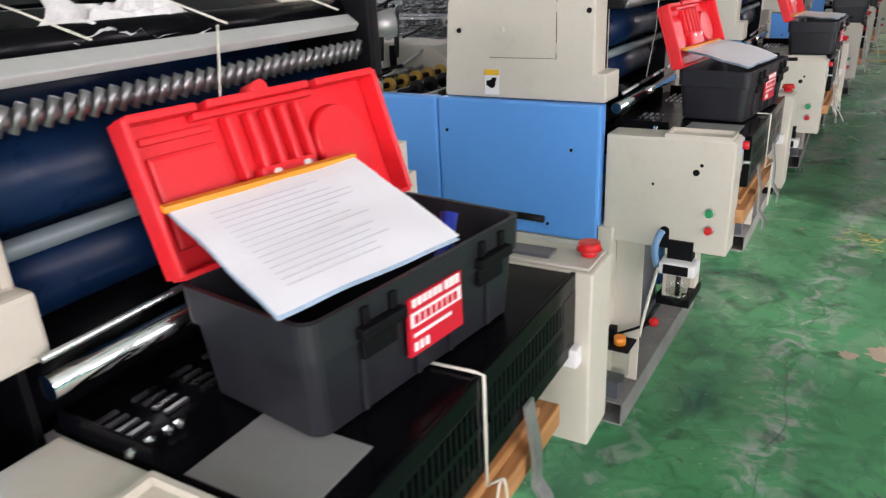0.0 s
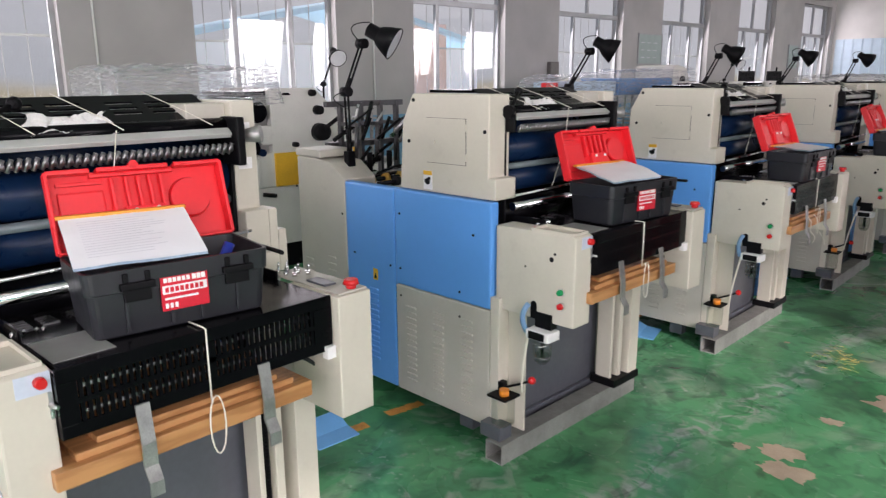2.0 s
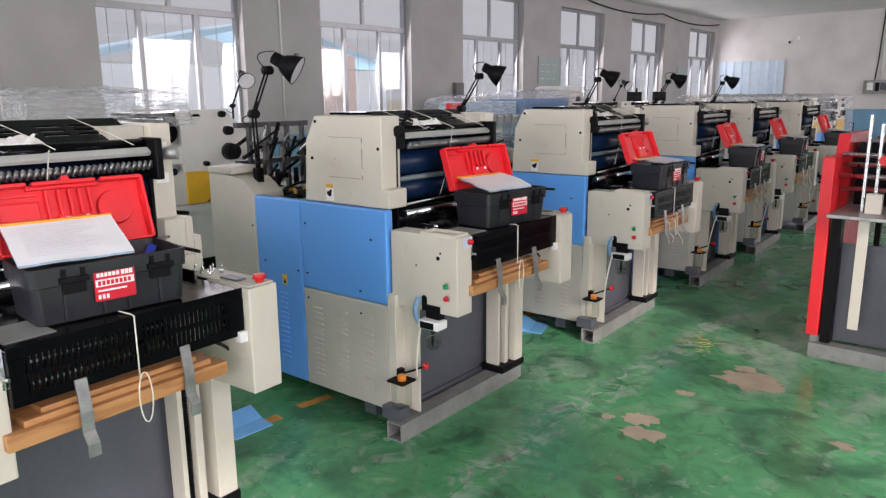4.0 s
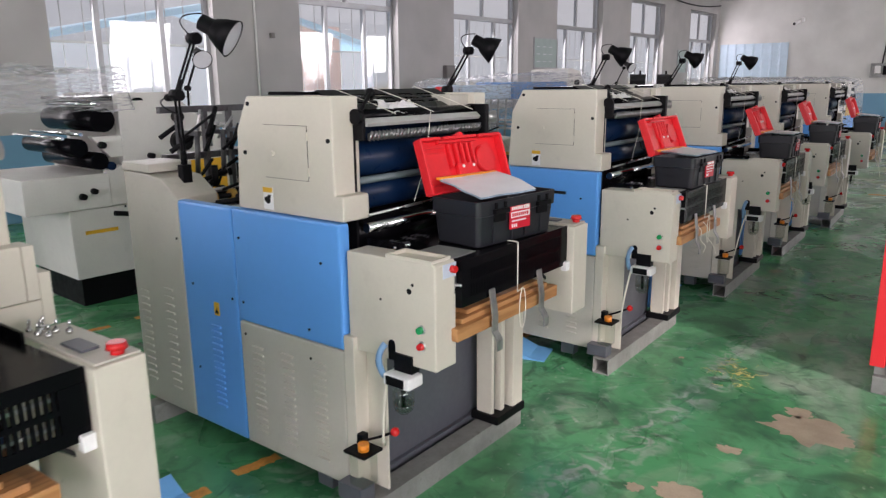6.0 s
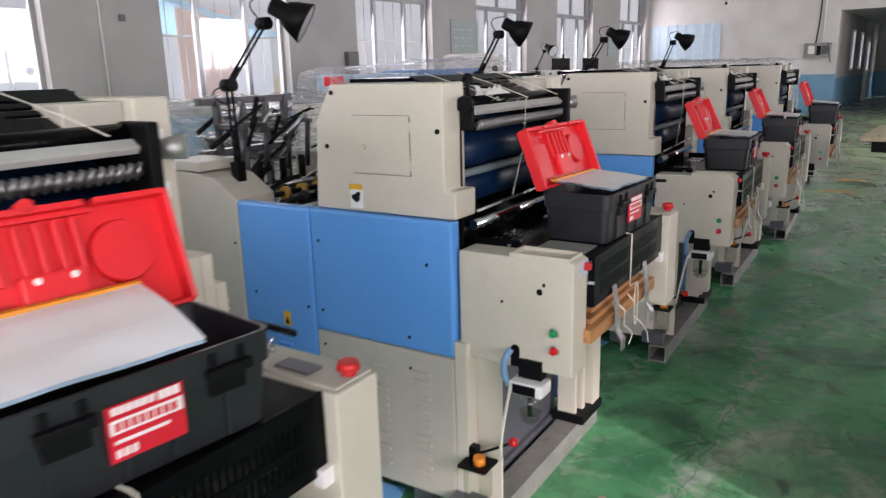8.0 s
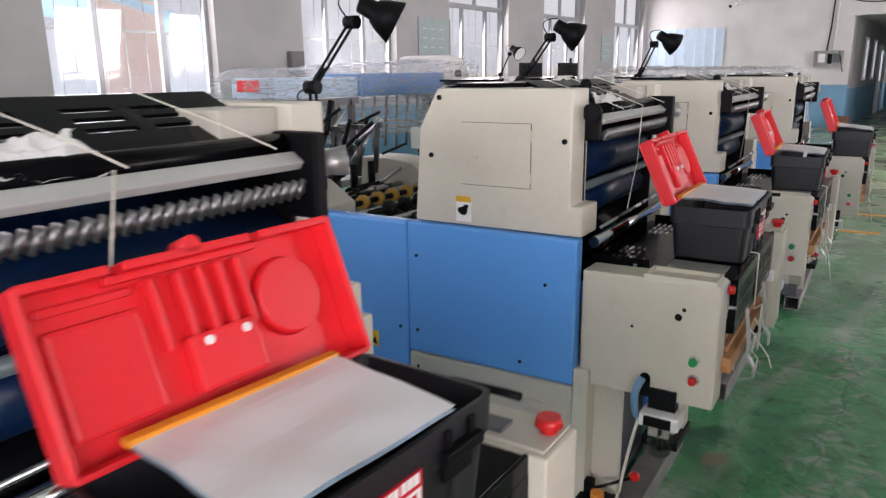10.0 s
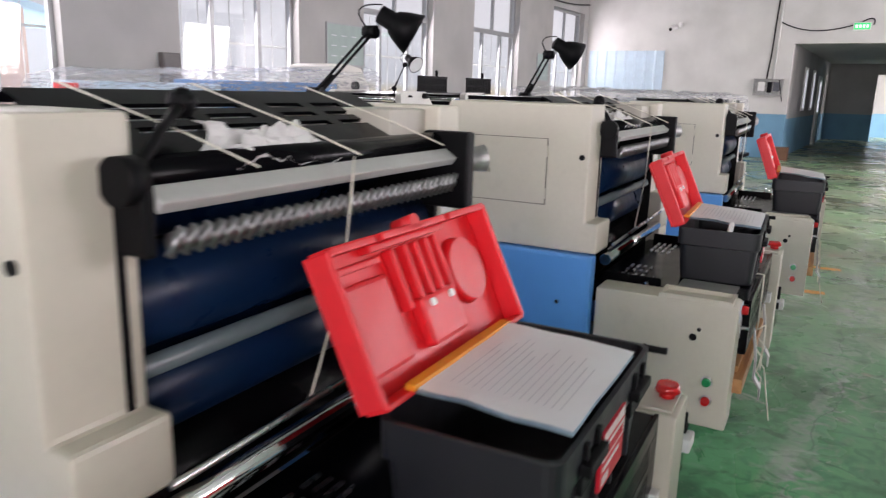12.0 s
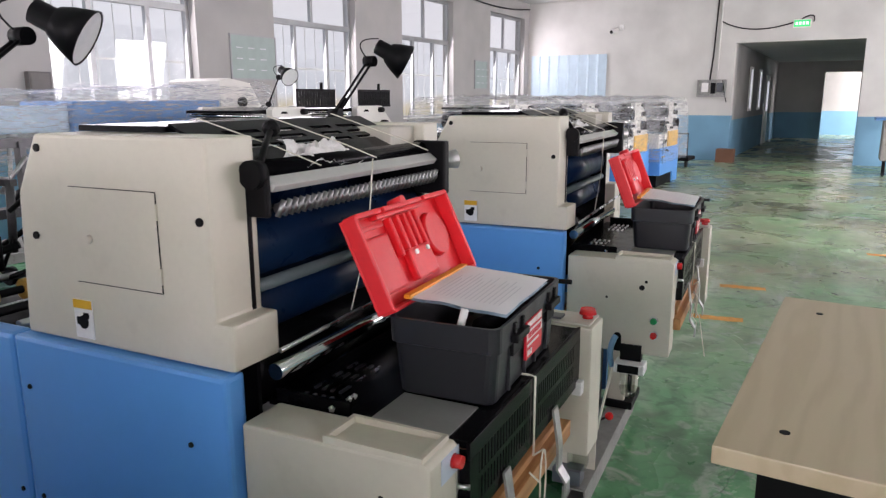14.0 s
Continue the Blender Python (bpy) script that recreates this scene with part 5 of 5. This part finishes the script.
part("wheel", cyl(B(), (-0.02, -0.08, 0.07), (-0.02, 0.08, 0.07), 0.07, 16), RUBBER, T)
part("wheel", cyl(B(), (-1.0, -0.2, 0.035), (-1.0, -0.14, 0.035), 0.035, 12), RUBBER, T)

# ---- table across the aisle ----
T = tagged(new("work_table"), "pale oak laminate table on a black steel frame", "table")
T.matrix_world = pose(0.743, 7.753, 0, 0, 0, -1.7)
part("tabletop", box(B(), (0, 0, 1.005), (1.5, 0.962, 1.035), 0.003), TABLE_W, T, "pale oak laminate tabletop with bolt holes")
part("apron", box(box(B(), (0.06, 0.06, 0.93), (1.44, 0.09, 1.004)), (0.06, 0.82, 0.93), (1.44, 0.85, 1.004)), BLACK_M, T)
part("apron", box(box(B(), (0.06, 0.09, 0.93), (0.09, 0.82, 1.004)), (1.41, 0.09, 0.93), (1.44, 0.82, 1.004)), BLACK_M, T)
for x, y in ((0.30, 0.10), (1.39, 0.06), (0.30, 0.77), (1.39, 0.80)):
    part("leg", box(B(), (x, y, 0), (x + 0.05, y + 0.05, 0.929), 0.004), BLACK_M, T)
for x, y in ((0.09, 0.10), (0.09, 0.83), (0.32, 0.10), (0.32, 0.83), (1.3, 0.1), (1.3, 0.83)):
    part("bolt", cyl(B(), (x, y, 1.030), (x, y, 1.0365), 0.008, 12), BLACK_M, T)

# ---- red-sided press across the aisle ----
R = tagged(new("red_press"), "partly stripped press with bright red side panel on a steel base", "printing press")
R.location = (1.24, 4.735, 0)
part("side_panel", slab(B(), [(0.0, 0.14), (0.0, 1.21), (0.30, 1.21), (0.34, 1.33), (0.90, 1.33), (0.90, 0.14)], 0.0, 0.065, 0.004), mat("signal_red_enamel", (0.72, 0.02, 0.025), 0.4, vary=0.03), R, "bright red sheet metal side panel")
part("base_beam", box(box(B(), (0.02, 0.0, 0.0), (1.6, 0.10, 0.09), 0.004), (0.02, 0.8, 0.0), (1.6, 0.9, 0.09), 0.004), BEAM, R)
part("base_block", box(B(), (0.02, 0.03, 0.092), (0.09, 0.12, 0.139)), BEAM, R)
part("delivery_table", box(B(), (0.07, -0.10, 0.875), (1.3, 0.5, 0.895), 0.003), GALV, R)
part("front_panel", box(B(), (0.12, 0.12, 0.10), (1.4, 0.14, 0.70)), PANEL_G, R)
part("black_column", box(B(), (0.075, 0.02, 0.10), (0.13, 0.10, 0.87)), BLACK_M, R)
for x in (0.22, 0.62):
    part("cream_slat", box(B(), (x, -0.015, 0.22), (x + 0.055, 0.0, 0.87), 0.003), BEIGE, R)
part("cream_block", box(B(), (0.23, 0.05, 0.896), (0.31, 0.10, 1.01), 0.003), BEIGE, R)
part("upper_housing", box(B(), (0.30, 0.25, 1.28), (1.4, 0.8, 1.46), 0.006), BEIGE, R)
part("inner_block", box(B(), (0.10, 0.42, 0.896), (1.35, 0.80, 1.279)), BLACK, R)
rr = B()
for z, y in ((1.10, 0.12), (1.16, 0.2), (1.22, 0.14), (1.02, 0.18)):
    cyl(rr, (0.07, y, z), (1.35, y, z), 0.014, 10)
box(rr, (0.20, 0.10, 0.896), (0.215, 0.13, 1.45)), box(rr, (0.26, 0.10, 0.896), (0.275, 0.13, 1.40))
part("guide_rods", rr, STEEL, R)
part("red_knob", cyl(B(), (0.30, 0.06, 1.2), (0.30, 0.10, 1.2), 0.03, 14), RED_G, R)

# ---- things on the walls ----
SLATE = mat("grey_green_notice", (0.36, 0.44, 0.42), 0.45, vary=0.05)
for y0, y1, z0, z1 in ((14.62, 15.55, 1.86, 2.48), (22.55, 23.2, 1.8, 2.44)):
    N_ = tagged(new("notice_board"), "framed grey-green notice board on the wall", "notice board", "notice boards")
    N_.location = (WEST, y0, z0)
    part("board", box(B(), (0.0, 0, 0), (0.02, y1 - y0, z1 - z0)), SLATE, N_)
    part("frame", box(box(box(box(B(), (0.0, -0.02, -0.02), (0.03, y1 - y0 + 0.02, 0)), (0.0, -0.02, z1 - z0), (0.03, y1 - y0 + 0.02, z1 - z0 + 0.02)), (0.0, -0.02, 0), (0.03, 0, z1 - z0)), (0.0, y1 - y0, 0), (0.03, y1 - y0 + 0.02, z1 - z0)), ALU, N_)
    mk = B()
    for k in range(9):
        box(mk, (0.0202, 0.1 + 0.25 * (k % 3), 0.12 + 0.16 * (k // 3)), (0.0212, 0.1 + 0.25 * (k % 3) + 0.13, 0.135 + 0.16 * (k // 3)))
    part("writing", mk, INK, N_)
for y in (11.5, 7.55):
    S_ = tagged(new("wall_box"), "dark grey electrical box on the wall", "electrical box", "electrical boxes")
    S_.location = (WEST, y, 1.48)
    part("housing", box(B(), (0, 0, 0), (0.09, 0.26, 0.38), 0.01), mat("grey_brown_box", (0.13, 0.12, 0.115), 0.5), S_)
    part("door", box(B(), (0.0905, 0.02, 0.02), (0.098, 0.24, 0.36), 0.004), mat("grey_brown_lid", (0.16, 0.15, 0.145), 0.5), S_)
    if y < 8:
        S_.scale = (0.5, 0.25, 0.2)
        S_.location.z = 2.2
S_ = tagged(new("conduit"), "thin white conduit running down the wall", "conduit", kind="structure")
part("pipe", cyl(B(), (WEST + 0.02, 7.3, 1.14), (WEST + 0.02, 7.3, CEIL), 0.014, 8), PVC, S_)
part("pipe", cyl(B(), (WEST + 0.02, 3.25, 1.14), (WEST + 0.02, 3.25, CEIL), 0.014, 8), PVC, S_)
M_ = tagged(new("sheet_metal_panel"), "pale blue corrugated metal sheet fixed to the wall", "metal sheet")
M_.location = (-7.1, NORTH, 1.56)
pts = []
for k in range(8):
    a = 2.2 * k / 8
    pts += [(a, -0.012), (a + 0.20, -0.012), (a + 0.215, -0.05), (a + 0.237, -0.05)]
bm = B()
for (xa, ya), (xb, yb) in zip(pts, pts[1:]):
    vs = [bm.verts.new(p) for p in ((xa, ya, 0), (xb, yb, 0), (xb, yb, 1.14), (xa, ya, 1.14), (xa, ya + 0.004, 0), (xb, yb + 0.004, 0), (xb, yb + 0.004, 1.14), (xa, ya + 0.004, 1.14))]
    for q in ((0, 1, 2, 3), (7, 6, 5, 4), (0, 4, 5, 1), (3, 2, 6, 7)):
        bm.faces.new([vs[i] for i in q])
part("sheet", bm, SHEETM, M_)
E_ = tagged(new("junction_box"), "open grey metal junction box with breakers on the wall", "electrical box")
E_.location = (-2.575, NORTH, 1.575)
part("case", box(box(box(box(box(B(), (0, -0.02, 0), (0.68, 0, 0.42)), (0, -0.14, 0), (0.015, -0.02, 0.42)), (0.665, -0.14, 0), (0.68, -0.02, 0.42)), (0, -0.14, 0.405), (0.68, -0.02, 0.42)), (0, -0.14, 0), (0.68, -0.02, 0.015)), GALV, E_)
part("breaker", box(B(), (0.10, -0.10, 0.12), (0.26, -0.02, 0.34), 0.006), LAB_WH, E_)
part("breaker", box(B(), (0.32, -0.10, 0.08), (0.42, -0.02, 0.34), 0.006), BLACK_M, E_)
part("breaker", box(B(), (0.46, -0.10, 0.12), (0.60, -0.02, 0.34), 0.006), PANEL_G, E_)
W_ = tagged(new("wall_cable"), "black cable and white conduit on the end wall", "cable")
W_.location = (-2.3, NORTH, 1.995)
part("cable", tube(B(), [(0, -0.02, 0), (0.05, -0.02, 0.6), (0.07, -0.02, 1.3), (0.1, -0.02, 2.1)], 0.018), RUBBER, W_)
part("conduit", cyl(B(), (0.16, -0.02, 0), (0.19, -0.02, 2.1), 0.022, 8), PVC, W_)
part("cable", tube(B(), arc((0.2, -0.02, 1.38), (0.9, -0.02, 0.98), (1.9, -0.02, 1.32), 12), 0.014), RUBBER, W_)
part("cable", tube(B(), arc((1.9, -0.02, 1.32), (2.25, -0.02, 1.55), (2.2, -0.02, 1.28), 8), 0.014), RUBBER, W_)
part("cable", tube(B(), arc((0.3, -0.02, 0.0), (0.35, -0.03, -0.3), (0.42, -0.02, -0.55), 8), 0.01), RUBBER, W_)
X_ = tagged(new("exit_sign"), "small lit green exit sign above the passage", "exit sign")
X_.location = (-0.53, NORTH, 3.15)
part("case", box(B(), (0, -0.05, 0), (0.38, 0, 0.19), 0.006), LAB_WH, X_)
part("face", box(B(), (0.02, -0.056, 0.02), (0.36, -0.0505, 0.17)), glow_mat("green_sign_glow", (0.03, 0.55, 0.18), 0.7), X_)
mk = B()
for k in range(4):
    box(mk, (0.05 + 0.075 * k, -0.0585, 0.06), (0.10 + 0.075 * k, -0.0565, 0.13))
part("sign_marks", mk, glow_mat("pale_sign_glow", (0.7, 0.95, 0.75), 0.9), X_)
K_ = tagged(new("security_camera"), "small white security camera on the end wall", "camera")
K_.location = (-4.62, NORTH, 3.2)
part("bracket", box(B(), (0, -0.12, 0.1), (0.08, 0, 0.22), 0.01), LAB_WH, K_)
part("body", cyl(B(), (-0.06, -0.12, 0.10), (-0.14, -0.34, 0.03), 0.06, 14), LAB_WH, K_)
part("lens", cyl(B(), (-0.14, -0.341, 0.029), (-0.145, -0.352, 0.025), 0.045, 14), BLACK_M, K_)
Q_ = tagged(new("ceiling_cable"), "black cable slung along the top of the walls", "cable")
Q_.location = (WEST, 12.0, 3.95)
pp = []
for k in range(3):
    pp += arc((0.05, 4.6 * k, -0.0), (0.05, 4.6 * k + 2.3, -0.28), (0.05, 4.6 * (k + 1), 0.0), 8)[:-1]
part("cable", tube(B(), pp + [(0.05, 13.8, 0.0)], 0.018), RUBBER, Q_)

# ---- small things on the floor ----
Z_ = tagged(new("paper_pallet"), "low wooden pallet with a white paper roll", "pallet")
Z_.location = (1.75, 13.2, 0)
part("pallet", box(box(B(), (0, 0, 0.08), (1.1, 1.0, 0.12), 0.004), (0, 0.05, 0), (1.1, 0.15, 0.079)), WOOD, Z_)
part("pallet", box(B(), (0, 0.85, 0), (1.1, 0.95, 0.079)), WOOD, Z_)
part("paper_roll", cyl(B(), (0.1, 0.25, 0.28), (1.0, 0.25, 0.28), 0.155, 24), PAPER, Z_)
H_ = tagged(new("machine_trolley"), "grey machine standing beside the passage", "machine")
H_.location = (1.45, 23.5, 0)
part("body", box(B(), (0, 0, 0.3), (0.8, 0.8, 1.1), 0.02), BEAM, H_)
for x in (0.05, 0.7):
    part("leg", box(B(), (x, 0.1, 0), (x + 0.06, 0.16, 0.299)), BLACK_M, H_)
part("top", box(B(), (-0.15, -0.05, 1.101), (0.9, 0.85, 1.16), 0.01), DEEP_BLUE, H_)
Y_ = tagged(new("brown_carton"), "small brown carton on the floor beside the passage", "carton")
Y_.location = (-1.95, 25.3, 0)
part("carton_body", box(B(), (0, 0, 0), (0.4, 0.4, 0.32), 0.006), mat("brown_card", (0.17, 0.08, 0.045), 0.7), Y_)
G_ = tagged(new("black_hand_truck"), "black metal trolley standing by the end wall", "trolley")
G_.location = (-2.9, 23.8, 0)
part("deck", box(B(), (0, 0, 0.12), (0.6, 0.8, 0.2), 0.01), BLACK_M, G_)
part("rail", tube(B(), [(0.05, 0.05, 0.2), (0.05, 0.05, 0.75), (0.55, 0.05, 0.75), (0.55, 0.05, 0.2)], 0.02), BLACK_M, G_)
part("wheel", box(B(), (0.05, 0.05, 0.0), (0.1, 0.2, 0.119)), RUBBER, G_)
part("wheel", box(B(), (0.5, 0.05, 0.0), (0.55, 0.2, 0.119)), RUBBER, G_)

PALE_BLUE = mat("pale_blue_plastic_sheet", (0.16, 0.42, 0.75), 0.4, vary=0.05)
for i in range(1, 6):
    o = tagged(new("plastic_offcut"), "folded light blue plastic offcut lying under a press", "offcut", "blue plastic offcuts")
    o.matrix_world = pose(-0.02, PRESS_Y[i] - 0.30, 0, 0, 0, 12 * ((i * 7) % 5 - 2)) if i == 1 else pose(-0.36, PRESS_Y[i] - 0.10 + 0.02 * i, 0, 0, 0, 9 * ((i * 7) % 5 - 2))
    if i == 1:
        o.location = (-0.60, 1.95, 0)
    bm = B()
    prism(bm, [(-0.12, 0.0), (0.12, 0.0), (0.12, 0.004), (0.03, 0.012), (-0.06, 0.055), (-0.066, 0.052), (-0.03, 0.004), (-0.12, 0.004)], -0.09, 0.12)
    part("sheet", bm, PALE_BLUE, o)

TAPE = mat("worn_orange_floor_tape", (0.60, 0.27, 0.05), 0.6, vary=0.2, scale=25, spots=0.6, spot_color=(0.08, 0.14, 0.07), spot_scale=16)


def strip(name, pts, half, material, label, h=0.0012, rag=0.25, seed=0.0):
    bm = B()
    n = 14
    a, b = Vector(pts[0]), Vector(pts[1])
    d = (b - a).normalized()
    s_ = Vector((-d.y, d.x, 0))
    l, r = [], []
    for k in range(n + 1):
        p = a.lerp(b, k / n)
        l.append(bm.verts.new(p + s_ * half * (1 + rag * noise.noise(Vector((k * 0.9, seed, 0)))) + Vector((0, 0, h))))
        r.append(bm.verts.new(p - s_ * half * (1 + rag * noise.noise(Vector((k * 0.9, seed, 7)))) + Vector((0, 0, h))))
    for k in range(n):
        bm.faces.new((l[k], r[k], r[k + 1], l[k + 1]))
    return tagged(part(name, bm, material), label, "floor marking", "worn floor markings", kind="structure")


k = 0
for x in (-0.55, -2.77):
    for y0 in (1.95, 2.28, 2.62, 3.0, 3.9, 4.3, 5.6, 6.0, 7.1, 7.5):
        strip("floor_marking", [(x, y0, 0), (x + 0.02, y0 + 0.20, 0)], 0.03, TAPE, "worn orange floor tape dash", 0.0015, 0.5, k * 1.3)
        k += 1
for x, y0 in ((1.15, 14.9), (0.05, 12.9), (0.0, 11.9)):
    strip("floor_marking", [(x, y0, 0), (x + 0.35, y0 + 0.05, 0)], 0.05, TAPE, "worn orange floor tape dash", 0.0015, 0.5, k * 1.3)
    k += 1

BARE = mat("bare_concrete_patch", (0.36, 0.29, 0.21), 0.7, vary=0.15, scale=9, bump=0.3, bump_scale=80)
for cx, cy, r, ell in ((0.87, 3.27, 0.06, 1.4), (0.95, 3.13, 0.065, 1.5), (0.73, 3.2, 0.03, 1.2), (1.13, 4.11, 0.13, 1.4), (0.912, 3.72, 0.035, 1.5), (1.05, 4.27, 0.05, 1.3), (1.05, 2.7, 0.02, 1.0), (0.35, 4.6, 0.015, 1.2), (1.9, 2.3, 0.06, 1.4), (1.7, 3.6, 0.04, 1.3)):
    bm = B()
    vs = []
    for k in range(36):
        a = 2 * math.pi * k / 36
        rr_ = r * (1 + 0.45 * noise.noise(Vector((math.cos(a) * 1.6 + cx * 3, math.sin(a) * 1.6 + cy * 3, 0))) + 0.45 * noise.noise(Vector((math.cos(a) * 4 + cx, math.sin(a) * 4, 2))))
        vs.append(bm.verts.new((cx + rr_ * ell * math.cos(a), cy + rr_ * math.sin(a), 0.0012)))
    bm.faces.new(vs)
    tagged(part("floor_patch", bm, BARE), "patch of bare brown concrete where floor paint flaked off", "floor patch", "bare floor patches", kind="structure")

rng_ = random.Random(4)
bm = B()
for k in range(50):
    x, y, a = 0.66 + rng_.gauss(0, 0.06), 4.53 + rng_.gauss(0, 0.10), rng_.uniform(0, 6.28)
    l = rng_.uniform(0.015, 0.04)
    z = rng_.uniform(0.002, 0.012)
    tube(bm, [(x, y, z), (x + l * math.cos(a), y + l * math.sin(a), z + 0.004), (x + 1.6 * l * math.cos(a + 0.5), y + 1.6 * l * math.sin(a + 0.5), z)], 0.001, 4)
tagged(part("packing_straw", bm, mat("yellow_straw", (0.55, 0.45, 0.14), 0.7)), "scattered yellow packing straw on the floor", "straw", kind="stuff")

# loose straps round the pile boards of the farther presses
for i in (2, 3, 4, 5):
    o = tagged(new("packing_strap"), "loose cream packing straps hanging from a pile board", "strap", "loose packing straps")
    o.matrix_world = at_press(i, 0.43, 0.40, 0.70)
    for j in range(2):
        y = 0.1 * j - 0.1
        part("strap", tube(B(), [(0.0, y, 0.09), (0.018, y + 0.02, 0.06), (0.008, y + 0.05, 0.0), (0.022, y + 0.09, -0.035), (0.02 + 0.02 * j, y + 0.10, -0.05 - (0.09 if i > 3 else 0.015) * j), (0.02 + 0.035 * j, y + 0.07, -0.07 - (0.13 if i > 3 else 0.02) * j)], 0.0022, 6), GLUE_T, o)

# loose tools in two of the boxes
for i in (0, 4):
    o = tagged(new("hand_tool"), "blue-handled hand tool in the open toolbox" if i == 0 else "dark spray bottle and white tube in the open toolbox", "tool")
    o.matrix_world = in_box(i, 0.03, 0.10 if i == 0 else -0.04, 0.013)
    if i == 0:
        part("grip", tube(B(), [(0.0, 0.0, 0.0), (0.01, 0.02, 0.10), (0.0, 0.05, 0.15)], 0.014), mat("blue_grip", (0.02, 0.04, 0.35), 0.4), o)
    else:
        part("bottle", cyl(B(), (0.02, -0.1, 0.12), (0.05, 0.05, 0.12), 0.02, 14), BLACK_M, o)
        part("tube", cyl(B(), (-0.01, -0.15, 0.10), (0.0, -0.13, 0.165), 0.008, 10), LAB_WH, o)
        part("support", box(B(), (-0.05, -0.12, 0.0), (0.06, 0.06, 0.1)), BLACK_M, o)
